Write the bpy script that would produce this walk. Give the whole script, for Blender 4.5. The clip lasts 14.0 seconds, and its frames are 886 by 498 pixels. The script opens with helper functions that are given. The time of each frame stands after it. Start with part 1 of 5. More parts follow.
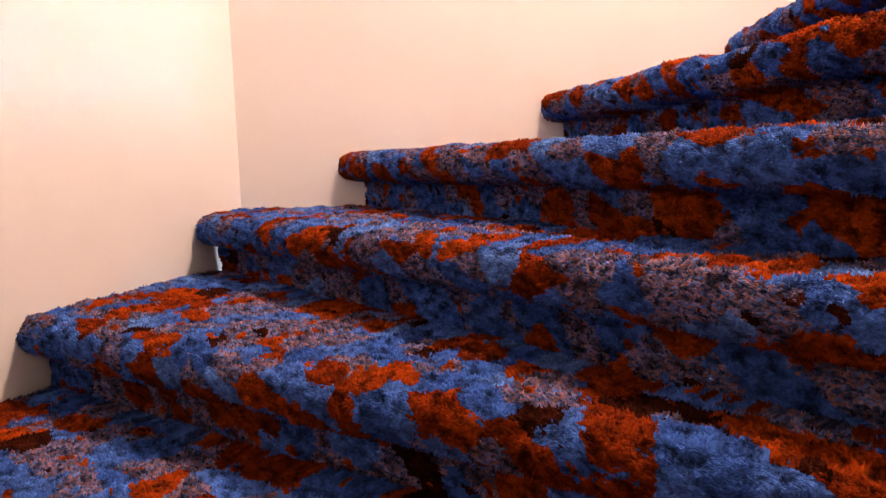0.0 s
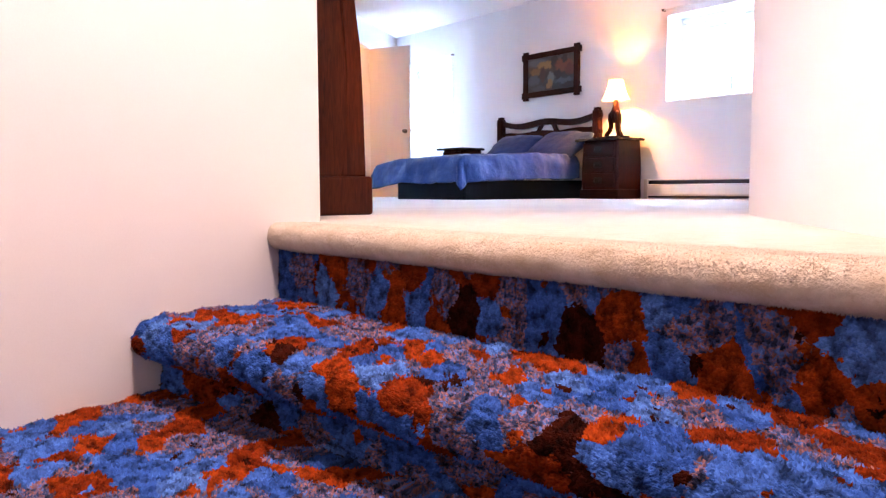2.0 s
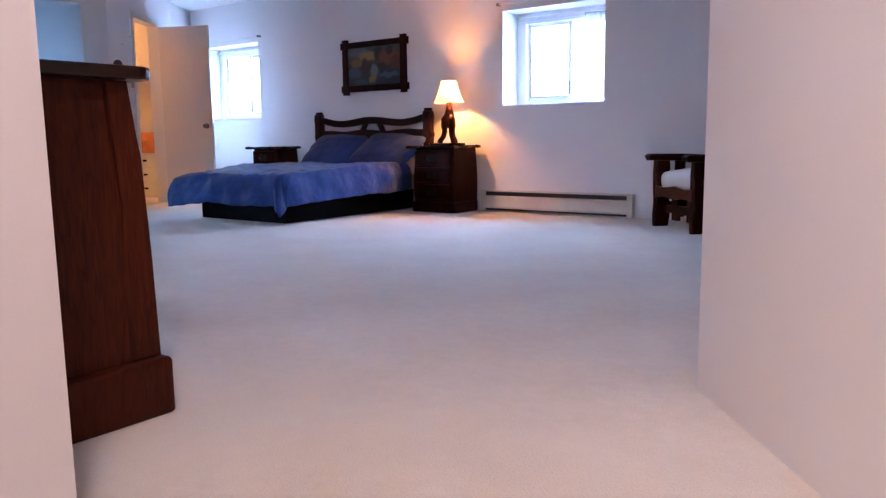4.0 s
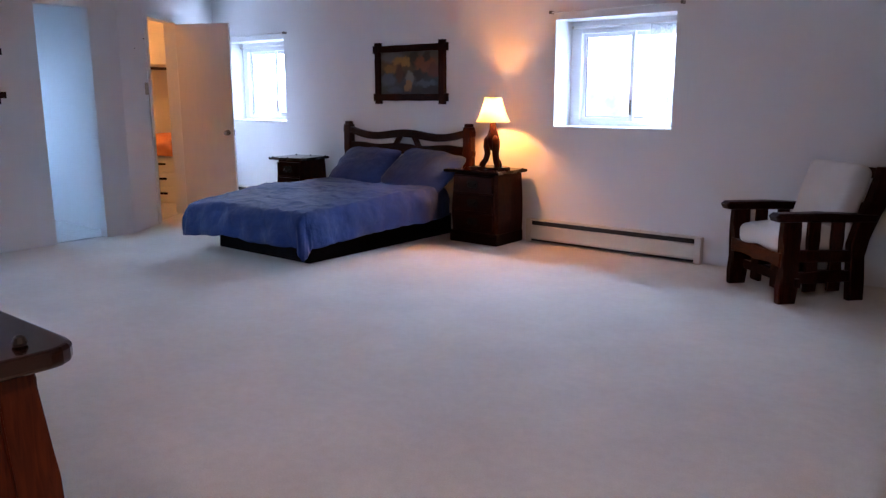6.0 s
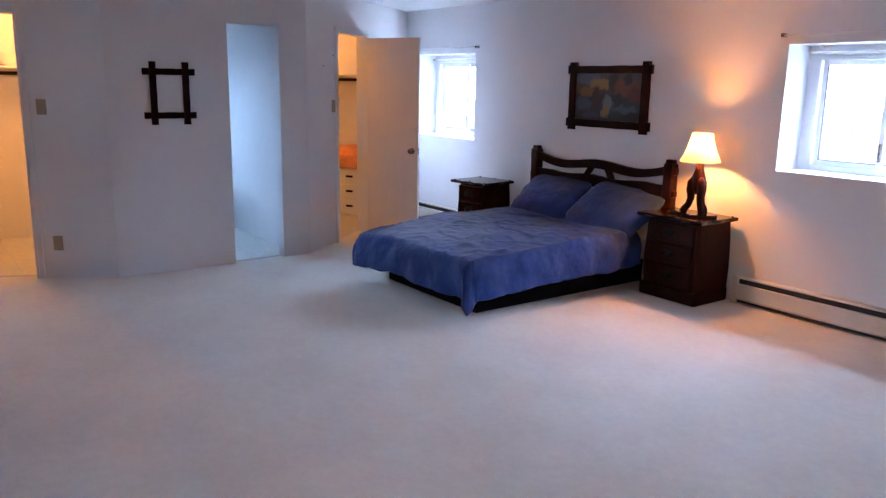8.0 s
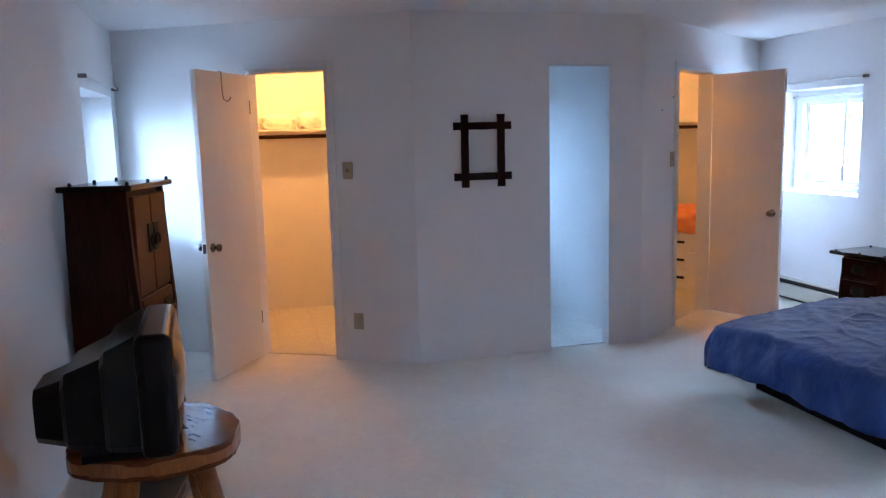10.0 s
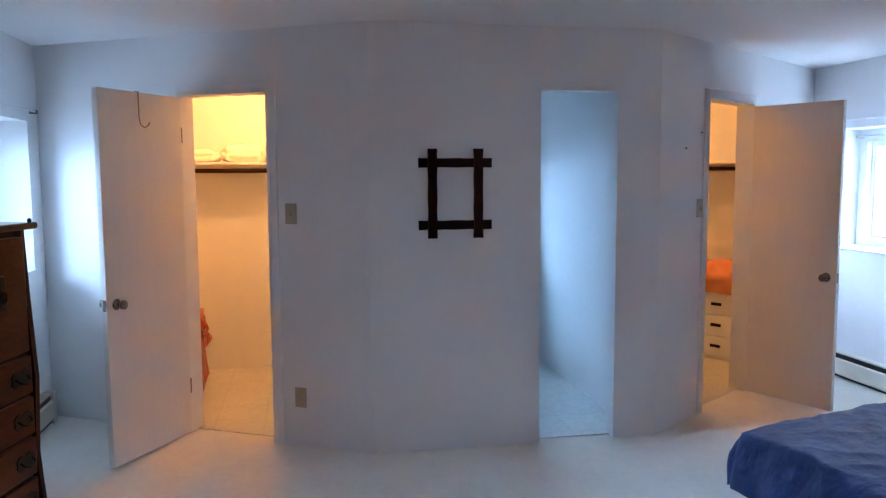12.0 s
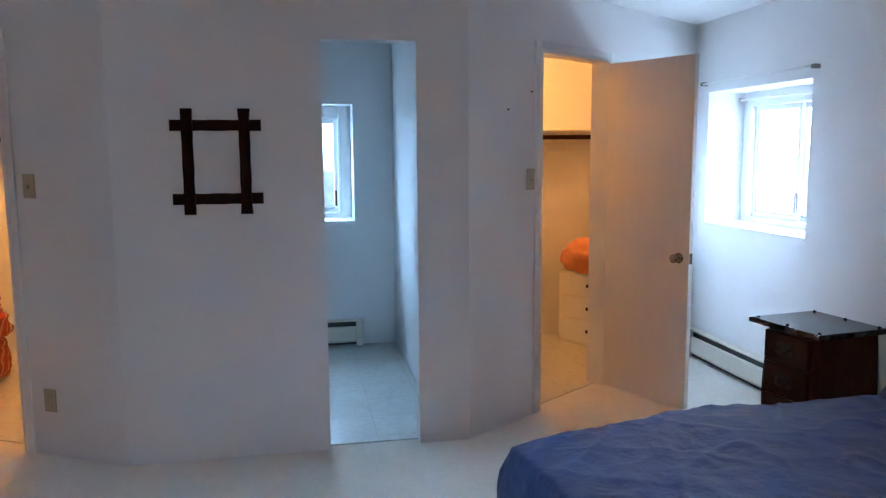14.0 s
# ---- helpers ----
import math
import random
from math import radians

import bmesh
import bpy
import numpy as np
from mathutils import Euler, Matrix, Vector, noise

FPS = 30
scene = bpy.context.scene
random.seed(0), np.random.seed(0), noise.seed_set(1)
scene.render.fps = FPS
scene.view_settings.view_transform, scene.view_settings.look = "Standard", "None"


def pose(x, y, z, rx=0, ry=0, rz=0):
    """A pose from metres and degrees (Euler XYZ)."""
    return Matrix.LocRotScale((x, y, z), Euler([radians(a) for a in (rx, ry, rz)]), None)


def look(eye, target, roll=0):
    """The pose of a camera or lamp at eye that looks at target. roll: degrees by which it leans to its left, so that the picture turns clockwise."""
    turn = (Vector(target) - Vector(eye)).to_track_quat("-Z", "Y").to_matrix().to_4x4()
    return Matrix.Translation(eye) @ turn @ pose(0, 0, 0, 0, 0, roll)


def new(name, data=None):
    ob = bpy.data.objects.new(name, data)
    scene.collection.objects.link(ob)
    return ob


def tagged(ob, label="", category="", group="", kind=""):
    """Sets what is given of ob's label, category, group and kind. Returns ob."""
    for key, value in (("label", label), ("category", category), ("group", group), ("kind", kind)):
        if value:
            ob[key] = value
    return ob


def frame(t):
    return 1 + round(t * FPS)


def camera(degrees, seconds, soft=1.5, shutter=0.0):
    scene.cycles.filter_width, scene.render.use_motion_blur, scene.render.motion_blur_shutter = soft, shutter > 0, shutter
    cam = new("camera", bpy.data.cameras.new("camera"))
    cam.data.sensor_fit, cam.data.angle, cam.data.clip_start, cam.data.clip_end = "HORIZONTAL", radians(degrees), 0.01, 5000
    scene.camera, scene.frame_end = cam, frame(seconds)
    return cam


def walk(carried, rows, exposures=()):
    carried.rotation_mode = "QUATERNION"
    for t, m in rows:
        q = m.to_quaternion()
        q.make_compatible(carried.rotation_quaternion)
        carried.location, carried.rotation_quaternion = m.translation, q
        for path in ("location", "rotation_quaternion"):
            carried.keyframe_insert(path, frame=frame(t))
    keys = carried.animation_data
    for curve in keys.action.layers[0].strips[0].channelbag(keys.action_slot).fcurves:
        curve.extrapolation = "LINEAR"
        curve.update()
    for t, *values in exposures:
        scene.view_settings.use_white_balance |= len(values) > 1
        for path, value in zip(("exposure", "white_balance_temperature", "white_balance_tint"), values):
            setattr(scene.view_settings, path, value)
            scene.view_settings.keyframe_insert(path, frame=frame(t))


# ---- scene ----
cam = camera(59.9, 14.0, soft=1.3)
PATH = [
    (0, (4.299, -6.604, -0.591), (2.368, -7.067, -0.825), -1.9),
    (0.5, (4.047, -6.744, -0.397), (2.062, -6.71, -0.631), 2.3),
    (1, (3.765, -6.834, -0.2), (1.836, -6.347, -0.408), 0.1),
    (1.5, (3.544, -6.852, -0.056), (1.804, -5.881, -0.217), 1.1),
    (2, (3.339, -6.835, 0.094), (1.792, -5.576, -0.058), -0.2),
    (2.5, (3.095, -6.777, 0.281), (1.772, -5.286, 0.116), 0.4),
    (3, (2.871, -6.62, 0.431), (1.664, -5.04, 0.217), -0.4),
    (5.5, (2.118, -5.788, 1.125), (0.93, -4.218, 0.771), -1.4),
    (6, (1.985, -5.667, 1.256), (0.749, -4.145, 0.865), -0.2),
    (6.5, (1.931, -5.569, 1.294), (0.685, -4.057, 0.896), -1.4),
    (7, (1.755, -5.45, 1.462), (0.438, -4.021, 0.99), -1.0),
    (7.5, (1.664, -5.401, 1.59), (0.217, -4.091, 1.156), 0.1),
    (8, (1.594, -5.065, 1.56), (0.012, -3.916, 1.139), 1.0),
    (8.5, (1.332, -4.901, 1.539), (-0.373, -3.956, 1.09), 0.4),
    (9, (0.969, -4.875, 1.535), (-0.845, -4.136, 1.129), -0.4),
    (11.5, (-0.426, -4.237, 1.539), (-2.384, -3.882, 1.342), -1.4),
    (12, (-0.578, -3.99, 1.552), (-2.538, -3.641, 1.358), -0.3),
    (12.5, (-0.725, -3.715, 1.508), (-2.68, -3.37, 1.263), -0.2),
    (13, (-0.882, -3.445, 1.491), (-2.824, -3.031, 1.251), -0.3),
    (13.5, (-0.963, -3.176, 1.486), (-2.907, -2.77, 1.248), -2.3),
    (14, (-0.994, -2.825, 1.488), (-2.943, -2.453, 1.235), -0.4),
]
EXPOSURE = [(0.0, 2.6, 6900, 30), (0.5, 2.58, 6300, 20), (1.0, 2.42, 6050, 16), (1.5, 2.32, 6000, 20), (2.0, 2.1, 5900, 36), (2.5, 1.85, 5850, 44),
            (3.0, 1.36, 5450, 37), (3.2, 1.24, 5450, 37), (5.3, 0.50, 6000, 37), (6.5, 0.60, 6100, 36), (8.0, 0.70, 6150, 36), (9.0, 0.70, 6050, 32),
            (11.3, 0.72, 5850, 26), (12.5, 0.70, 5950, 25), (13.0, 0.70, 6050, 25), (14.0, 0.70, 6100, 22)]
walk(cam, [(t, look(eye, target, roll)) for t, eye, target, roll in PATH], EXPOSURE)

# ---------------------------------------------------------------- sky
world = bpy.data.worlds.new("sky")
scene.world = world
world.use_nodes = True
sky = world.node_tree.nodes.new("ShaderNodeTexSky")
sky.sky_type = "NISHITA"
sky.sun_disc = False
sky.sun_elevation = radians(35)
sky.sun_rotation = radians(200)
world.node_tree.links.new(sky.outputs[0], world.node_tree.nodes["Background"].inputs[0])
world.node_tree.nodes["Background"].inputs[1].default_value = 0.12
sun = new("sun", bpy.data.lights.new("sun", "SUN"))
sun.data.energy, sun.data.angle, sun.data.color = 0.8, radians(12), (1.0, 0.95, 0.88)
sun.matrix_world = look((0, -40, 28), (0, 0, 0))

DAY = 11.0                    # brightness of the overcast view outside the windows


def bulb(name, place, watts, colour, size):
    ob = new(name, bpy.data.lights.new(name, "POINT"))
    ob.data.energy, ob.data.color, ob.data.shadow_soft_size = watts, colour, size
    ob.matrix_world = pose(*place)
    return ob


WARM = (1.0, 0.405, 0.068)
bulb("bedside_bulb", (-1.86, -0.25, 1.14), 25, WARM, 0.03)
CLOSET_WARM = (1.0, 0.445, 0.098)
bulb("closet_bulb", (-6.05, -4.35, 2.22), 31, CLOSET_WARM, 0.05)
bulb("closet_bulb", (-6.05, -1.30, 2.22), 19, CLOSET_WARM, 0.05)
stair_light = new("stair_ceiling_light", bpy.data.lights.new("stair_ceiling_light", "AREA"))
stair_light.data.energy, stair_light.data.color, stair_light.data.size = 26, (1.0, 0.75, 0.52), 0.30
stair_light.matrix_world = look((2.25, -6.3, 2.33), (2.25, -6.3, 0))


# ---------------------------------------------------------------- materials
def material(name, rough=0.6, metal=0.0):
    m = bpy.data.materials.new(name)
    m.use_nodes = True
    b = m.node_tree.nodes["Principled BSDF"]
    b.inputs["Roughness"].default_value, b.inputs["Metallic"].default_value = rough, metal
    return m, m.node_tree, b


def node(tree, kind, **values):
    n = tree.nodes.new(kind)
    for key, value in values.items():
        n.inputs[key.replace("_", " ")].default_value = value
    return n


def spot(tree, stretch=(1, 1, 1), space="Object"):
    c, m = tree.nodes.new("ShaderNodeTexCoord"), tree.nodes.new("ShaderNodeMapping")
    m.inputs["Scale"].default_value = stretch
    tree.links.new(c.outputs[space], m.inputs[0])
    return m.outputs[0]


def ramp(tree, source, stops, mode="LINEAR"):
    r = tree.nodes.new("ShaderNodeValToRGB")
    r.color_ramp.interpolation = mode
    while len(r.color_ramp.elements) < len(stops):
        r.color_ramp.elements.new(0.5)
    for e, (p, c) in zip(r.color_ramp.elements, stops):
        e.position, e.color = p, (*c, 1)
    tree.links.new(source, r.inputs[0])
    return r.outputs[0]


def blend(tree, factor, a, b, mode="MIX"):
    x = tree.nodes.new("ShaderNodeMix")
    x.data_type, x.blend_type = "RGBA", mode
    for value, socket in ((factor, x.inputs[0]), (a, x.inputs[6]), (b, x.inputs[7])):
        if hasattr(value, "is_linked"):
            tree.links.new(value, socket)
        else:
            socket.default_value = value if isinstance(value, float) else (*value, 1)
    return x.outputs[2]


def relief(tree, shader, height, strength, distance):
    b = node(tree, "ShaderNodeBump", Strength=strength, Distance=distance)
    tree.links.new(height, b.inputs["Height"])
    tree.links.new(b.outputs[0], shader.inputs["Normal"])


def plain(name, dark, light, rough=0.6, coarse=2.0, fine=60.0, bump=0.15, depth=0.002, stretch=(1, 1, 1), metal=0.0, mix=0.35, gloss=0.5):
    """A surface in two tones: broad clouding, fine grain and fine relief."""
    m, tree, b = material(name, rough, metal)
    b.inputs["Specular IOR Level"].default_value = gloss
    at = spot(tree, stretch)
    big, small = node(tree, "ShaderNodeTexNoise", Scale=coarse, Detail=4.0), node(tree, "ShaderNodeTexNoise", Scale=fine, Detail=3.0)
    for n in (big, small):
        tree.links.new(at, n.inputs["Vector"])
    tone = ramp(tree, big.outputs[0], [(0.3, dark), (0.7, light)])
    grain = ramp(tree, small.outputs[0], [(0.3, dark), (0.7, light)])
    tree.links.new(blend(tree, mix, tone, grain), b.inputs["Base Color"])
    relief(tree, b, small.outputs[0], bump, depth)
    return m


paint = plain("wall_paint", (0.74, 0.73, 0.73), (0.80, 0.79, 0.79), 0.55, 1.2, 260.0, 0.25, 0.0012)
ceiling_paint = plain("ceiling_paint", (0.76, 0.75, 0.74), (0.82, 0.81, 0.80), 0.8, 1.0, 150.0, 0.4, 0.002)
gloss_paint = plain("gloss_paint", (0.74, 0.73, 0.70), (0.80, 0.79, 0.77), 0.35, 2.0, 40.0, 0.05, 0.001)
window_white = plain("window_white", (0.78, 0.79, 0.80), (0.84, 0.85, 0.86), 0.3, 3.0, 50.0, 0.03, 0.001)
door_paint = plain("door_paint", (0.70, 0.66, 0.62), (0.76, 0.72, 0.68), 0.4, 1.5, 30.0, 0.08, 0.001, (1, 1, 0.15))
heater_enamel = plain("heater_enamel", (0.62, 0.58, 0.50), (0.70, 0.66, 0.58), 0.35, 4.0, 70.0, 0.04, 0.001)
rubber_grey = plain("gasket_grey", (0.10, 0.11, 0.13), (0.16, 0.17, 0.19), 0.6)
black_metal = plain("black_metal", (0.01, 0.01, 0.01), (0.02, 0.02, 0.02), 0.5)
chrome = plain("worn_chrome", (0.22, 0.20, 0.18), (0.34, 0.31, 0.28), 0.25, 8.0, 90.0, 0.05, 0.0005, metal=1.0)
dark_iron = plain("dark_iron", (0.006, 0.005, 0.0045), (0.014, 0.012, 0.011), 0.55, 8.0, 90.0, 0.2, 0.001, metal=0.25, gloss=0.25)
plate_beige = plain("plate_beige", (0.36, 0.30, 0.20), (0.44, 0.38, 0.27), 0.4, 6.0, 80.0, 0.03, 0.0005)
black_plastic = plain("black_plastic", (0.002, 0.0025, 0.005), (0.004, 0.005, 0.008), 0.30, 5.0, 200.0, 0.06, 0.0004, gloss=0.16)
base_black = plain("bed_base_black", (0.003, 0.003, 0.0035), (0.006, 0.0055, 0.006), 0.8, gloss=0.08)
cushion_white = plain("cushion_white", (0.66, 0.63, 0.60), (0.76, 0.73, 0.70), 0.9, 4.0, 220.0, 0.4, 0.002)
shelf_white = plain("shelf_white", (0.72, 0.70, 0.66), (0.78, 0.76, 0.72), 0.5)
orange_cloth = plain("orange_cloth", (0.50, 0.16, 0.05), (0.72, 0.30, 0.12), 0.9, 7.0, 160.0, 0.3, 0.002)
white_cloth = plain("white_cloth", (0.66, 0.62, 0.56), (0.78, 0.75, 0.70), 0.9, 9.0, 120.0, 0.3, 0.002)
glass, _t, _b = material("window_glass", 0.02)
_b.inputs["Transmission Weight"].default_value, _b.inputs["IOR"].default_value = 1.0, 1.1
_b.inputs["Base Color"].default_value = (0.97, 0.98, 1.0, 1)


def wood(name, dark, light, rough, along=(1, 1, 1), bump=0.15, gloss=0.22):
    m, tree, b = material(name, rough)
    b.inputs["Specular IOR Level"].default_value = gloss
    at = spot(tree, along)
    grain = node(tree, "ShaderNodeTexNoise", Scale=14.0, Detail=6.0, Distortion=1.2)
    cloud = node(tree, "ShaderNodeTexNoise", Scale=2.2, Detail=3.0)
    for n in (grain, cloud):
        tree.links.new(at, n.inputs["Vector"])
    tone = ramp(tree, grain.outputs[0], [(0.32, dark), (0.68, light)])
    worn = blend(tree, 0.35, tone, ramp(tree, cloud.outputs[0], [(0.35, dark), (0.7, light)]))
    tree.links.new(worn, b.inputs["Base Color"])
    relief(tree, b, grain.outputs[0], bump, 0.0012)
    return m


stain = wood("dark_stained_wood", (0.009, 0.0018, 0.0008), (0.040, 0.0064, 0.0018), 0.42, (6, 6, 0.7), gloss=0.09)
stain_long = wood("dark_stained_wood_long", (0.008, 0.0017, 0.0008), (0.030, 0.0056, 0.0018), 0.42, (0.7, 6, 6), gloss=0.09)
stain_top = wood("dark_polished_wood", (0.007, 0.0026, 0.0017), (0.019, 0.0056, 0.003), 0.16, (0.6, 6, 6), 0.06, 0.3)
chestnut = wood("chestnut_stained_wood", (0.019, 0.0036, 0.0012), (0.075, 0.0135, 0.0034), 0.40, (6, 6, 0.7), gloss=0.12)
red_brown = wood("red_brown_wood", (0.030, 0.0058, 0.0018), (0.085, 0.017, 0.0045), 0.36, (1.0, 6, 5), gloss=0.14)
pine = wood("varnished_pine", (0.20, 0.062, 0.015), (0.36, 0.125, 0.036), 0.3, (5, 5, 0.7))
slab_wood = wood("varnished_slab", (0.085, 0.024, 0.008), (0.18, 0.055, 0.018), 0.12, (1.2, 4, 4), 0.05)


def carpet(name, low, high, pile):
    m, tree, b = material(name, 1.0)
    b.inputs["Specular IOR Level"].default_value = 0.1
    b.inputs["Sheen Weight"].default_value = 0.25
    at = spot(tree)
    nap, tuft, broad = (node(tree, "ShaderNodeTexNoise", Scale=s, Detail=d, Roughness=0.65) for s, d in ((1.4, 5.0), (pile, 3.0), (21.0, 6.0)))
    for n in (nap, tuft, broad):
        tree.links.new(at, n.inputs["Vector"])
    tone = blend(tree, 0.5, ramp(tree, nap.outputs[0], [(0.35, low), (0.65, high)]), ramp(tree, tuft.outputs[0], [(0.3, low), (0.7, high)]))
    tone = blend(tree, 0.15, tone, ramp(tree, broad.outputs[0], [(0.42, low), (0.58, high)]))
    cut = tree.nodes.new("ShaderNodeSeparateXYZ")         # trodden dirt at the head of the stairs
    tree.links.new(at, cut.inputs[0])
    south = node(tree, "ShaderNodeMapRange", From_Min=-4.5, From_Max=-5.95)
    east = node(tree, "ShaderNodeMapRange", From_Min=0.3, From_Max=1.5)
    tree.links.new(cut.outputs[1], south.inputs[0])
    tree.links.new(cut.outputs[0], east.inputs[0])
    dirt = tree.nodes.new("ShaderNodeMath")
    dirt.operation = "MULTIPLY"
    tree.links.new(south.outputs[0], dirt.inputs[0])
    tree.links.new(east.outputs[0], dirt.inputs[1])
    blot = tree.nodes.new("ShaderNodeMath")
    blot.operation = "MULTIPLY"
    tree.links.new(dirt.outputs[0], blot.inputs[0])
    tree.links.new(ramp(tree, broad.outputs[0], [(0.30, (0.55, 0.55, 0.55)), (0.65, (1, 1, 1))]), blot.inputs[1])
    tone = blend(tree, blot.outputs[0], tone, (0.42, 0.33, 0.225))
    tree.links.new(tone, b.inputs["Base Color"])
    h = node(tree, "ShaderNodeMath")
    tree.links.new(tuft.outputs[0], h.inputs[0])
    tree.links.new(broad.outputs[0], h.inputs[1])
    relief(tree, b, h.outputs[0], 0.7, 0.006)
    return m


cream_carpet = carpet("cream_carpet", (0.66, 0.615, 0.545), (0.86, 0.82, 0.75), 150.0)


def shag(name):
    """Long-pile carpet in ragged blotches of blue, rust, dark brown and flecked slate."""
    m, tree, b = material(name, 1.0)
    b.inputs["Specular IOR Level"].default_value = 0.05
    at = spot(tree, space="UV")

    def math_node(kind, x, y):
        n = tree.nodes.new("ShaderNodeMath")
        n.operation = kind
        for value, socket in zip((x, y), n.inputs):
            if hasattr(value, "is_linked"):
                tree.links.new(value, socket)
            else:
                socket.default_value = value
        return n.outputs[0]

    def shifted(vector, scale, amount):
        """The place moved about by a noise, so that edges run ragged."""
        n = node(tree, "ShaderNodeTexNoise", Scale=scale, Detail=3.0)
        tree.links.new(vector, n.inputs["Vector"])
        w = tree.nodes.new("ShaderNodeVectorMath")
        w.operation = "MULTIPLY_ADD"
        tree.links.new(n.outputs["Color"], w.inputs[0])
        w.inputs[1].default_value = (amount, amount, amount)
        tree.links.new(vector, w.inputs[2])
        return w.outputs[0]

    ragged = shifted(shifted(at, 13.0, 0.075), 100.0, 0.030)
    cell = node(tree, "ShaderNodeTexVoronoi", Scale=12.0, Randomness=1.0)
    tree.links.new(ragged, cell.inputs["Vector"])
    pick = tree.nodes.new("ShaderNodeSeparateColor")
    tree.links.new(cell.outputs["Color"], pick.inputs[0])
    fleck, clump, strand = (node(tree, "ShaderNodeTexNoise", Scale=s, Detail=d, Roughness=0.6) for s, d in ((85.0, 2.0), (34.0, 3.0), (170.0, 2.0)))
    for n in (fleck, clump, strand):
        tree.links.new(at, n.inputs["Vector"])
    blue, rust, brown = (0.048, 0.130, 0.45), (0.250, 0.034, 0.0025), (0.030, 0.0045, 0.0018)
    flat = ramp(tree, pick.outputs[0], [(0.0, blue), (0.24, rust), (0.44, brown), (0.49, (0.17, 0.021, 0.002)), (0.69, (0.030, 0.088, 0.34)), (0.92, (0.070, 0.165, 0.48))], "CONSTANT")
    slate = ramp(tree, fleck.outputs[0], [(0.30, (0.012, 0.014, 0.035)), (0.46, (0.060, 0.085, 0.21)), (0.53, (0.26, 0.11, 0.085)), (0.60, (0.075, 0.13, 0.35))])
    tone = blend(tree, math_node("GREATER_THAN", pick.outputs[1], 0.72), flat, slate)
    dot = node(tree, "ShaderNodeTexVoronoi", Scale=17.0, Randomness=1.0)
    tree.links.new(ragged, dot.inputs["Vector"])
    seed = tree.nodes.new("ShaderNodeSeparateColor")
    tree.links.new(dot.outputs["Color"], seed.inputs[0])
    small = math_node("MULTIPLY", math_node("LESS_THAN", dot.outputs["Distance"], 0.24), math_node("GREATER_THAN", seed.outputs[0], 0.55))
    tone = blend(tree, small, tone, ramp(tree, seed.outputs[1], [(0.0, (0.24, 0.035, 0.003)), (0.45, brown), (0.70, blue)], "CONSTANT"))
    # worn and fibre paint shade into the colour: hollows between tufts turn darker
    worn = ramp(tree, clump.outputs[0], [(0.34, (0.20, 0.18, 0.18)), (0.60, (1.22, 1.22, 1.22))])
    fibre_shade = ramp(tree, strand.outputs[0], [(0.30, (0.62, 0.62, 0.62)), (0.68, (1.15, 1.15, 1.15))])
    tone = blend(tree, 1.0, blend(tree, 1.0, tone, worn, "MULTIPLY"), fibre_shade, "MULTIPLY")
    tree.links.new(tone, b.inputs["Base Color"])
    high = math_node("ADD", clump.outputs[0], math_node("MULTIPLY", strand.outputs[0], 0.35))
    relief(tree, b, high, 1.0, 0.022)
    return m


shag_carpet = shag("blue_rust_shag_carpet")


def vinyl(name):
    m, tree, b = material(name, 0.3)
    brick = node(tree, "ShaderNodeTexBrick", Scale=1.0, Mortar_Size=0.004, Brick_Width=0.305, Row_Height=0.305)
    brick.offset = 0.0
    for key, c in (("Color1", (0.62, 0.61, 0.58)), ("Color2", (0.58, 0.57, 0.54)), ("Mortar", (0.50, 0.48, 0.45))):
        brick.inputs[key].default_value = (*c, 1)
    tree.links.new(spot(tree), brick.inputs["Vector"])
    vein = node(tree, "ShaderNodeTexNoise", Scale=12.0, Detail=7.0, Distortion=2.0)
    tree.links.new(spot(tree), vein.inputs["Vector"])
    tree.links.new(blend(tree, 0.3, brick.outputs[0], ramp(tree, vein.outputs[0], [(0.4, (0.48, 0.47, 0.45)), (0.6, (0.68, 0.67, 0.65))])), b.inputs["Base Color"])
    relief(tree, b, brick.outputs["Fac"], -0.3, 0.001)
    return m


vinyl_floor = vinyl("marbled_vinyl")


def cloth_blue():
    m, tree, b = material("blue_bedding", 0.75)
    b.inputs["Sheen Weight"].default_value = 0.06
    b.inputs["Specular IOR Level"].default_value = 0.25
    at = spot(tree)
    cloud, weave, fold = (node(tree, "ShaderNodeTexNoise", Scale=s, Detail=d) for s, d in ((2.5, 3.0), (500.0, 2.0), (11.0, 4.0)))
    for n in (cloud, weave, fold):
        tree.links.new(at, n.inputs["Vector"])
    tone = ramp(tree, cloud.outputs[0], [(0.3, (0.0055, 0.020, 0.092)), (0.7, (0.010, 0.032, 0.130))])
    tone = blend(tree, 0.25, tone, ramp(tree, fold.outputs[0], [(0.35, (0.005, 0.018, 0.080)), (0.7, (0.018, 0.053, 0.180))]))
    tree.links.new(tone, b.inputs["Base Color"])
    h = node(tree, "ShaderNodeMath")
    h.operation = "MULTIPLY_ADD"
    tree.links.new(weave.outputs[0], h.inputs[0])
    h.inputs[1].default_value = 0.06
    tree.links.new(fold.outputs[0], h.inputs[2])
    relief(tree, b, h.outputs[0], 0.6, 0.025)
    return m


bedding = cloth_blue()


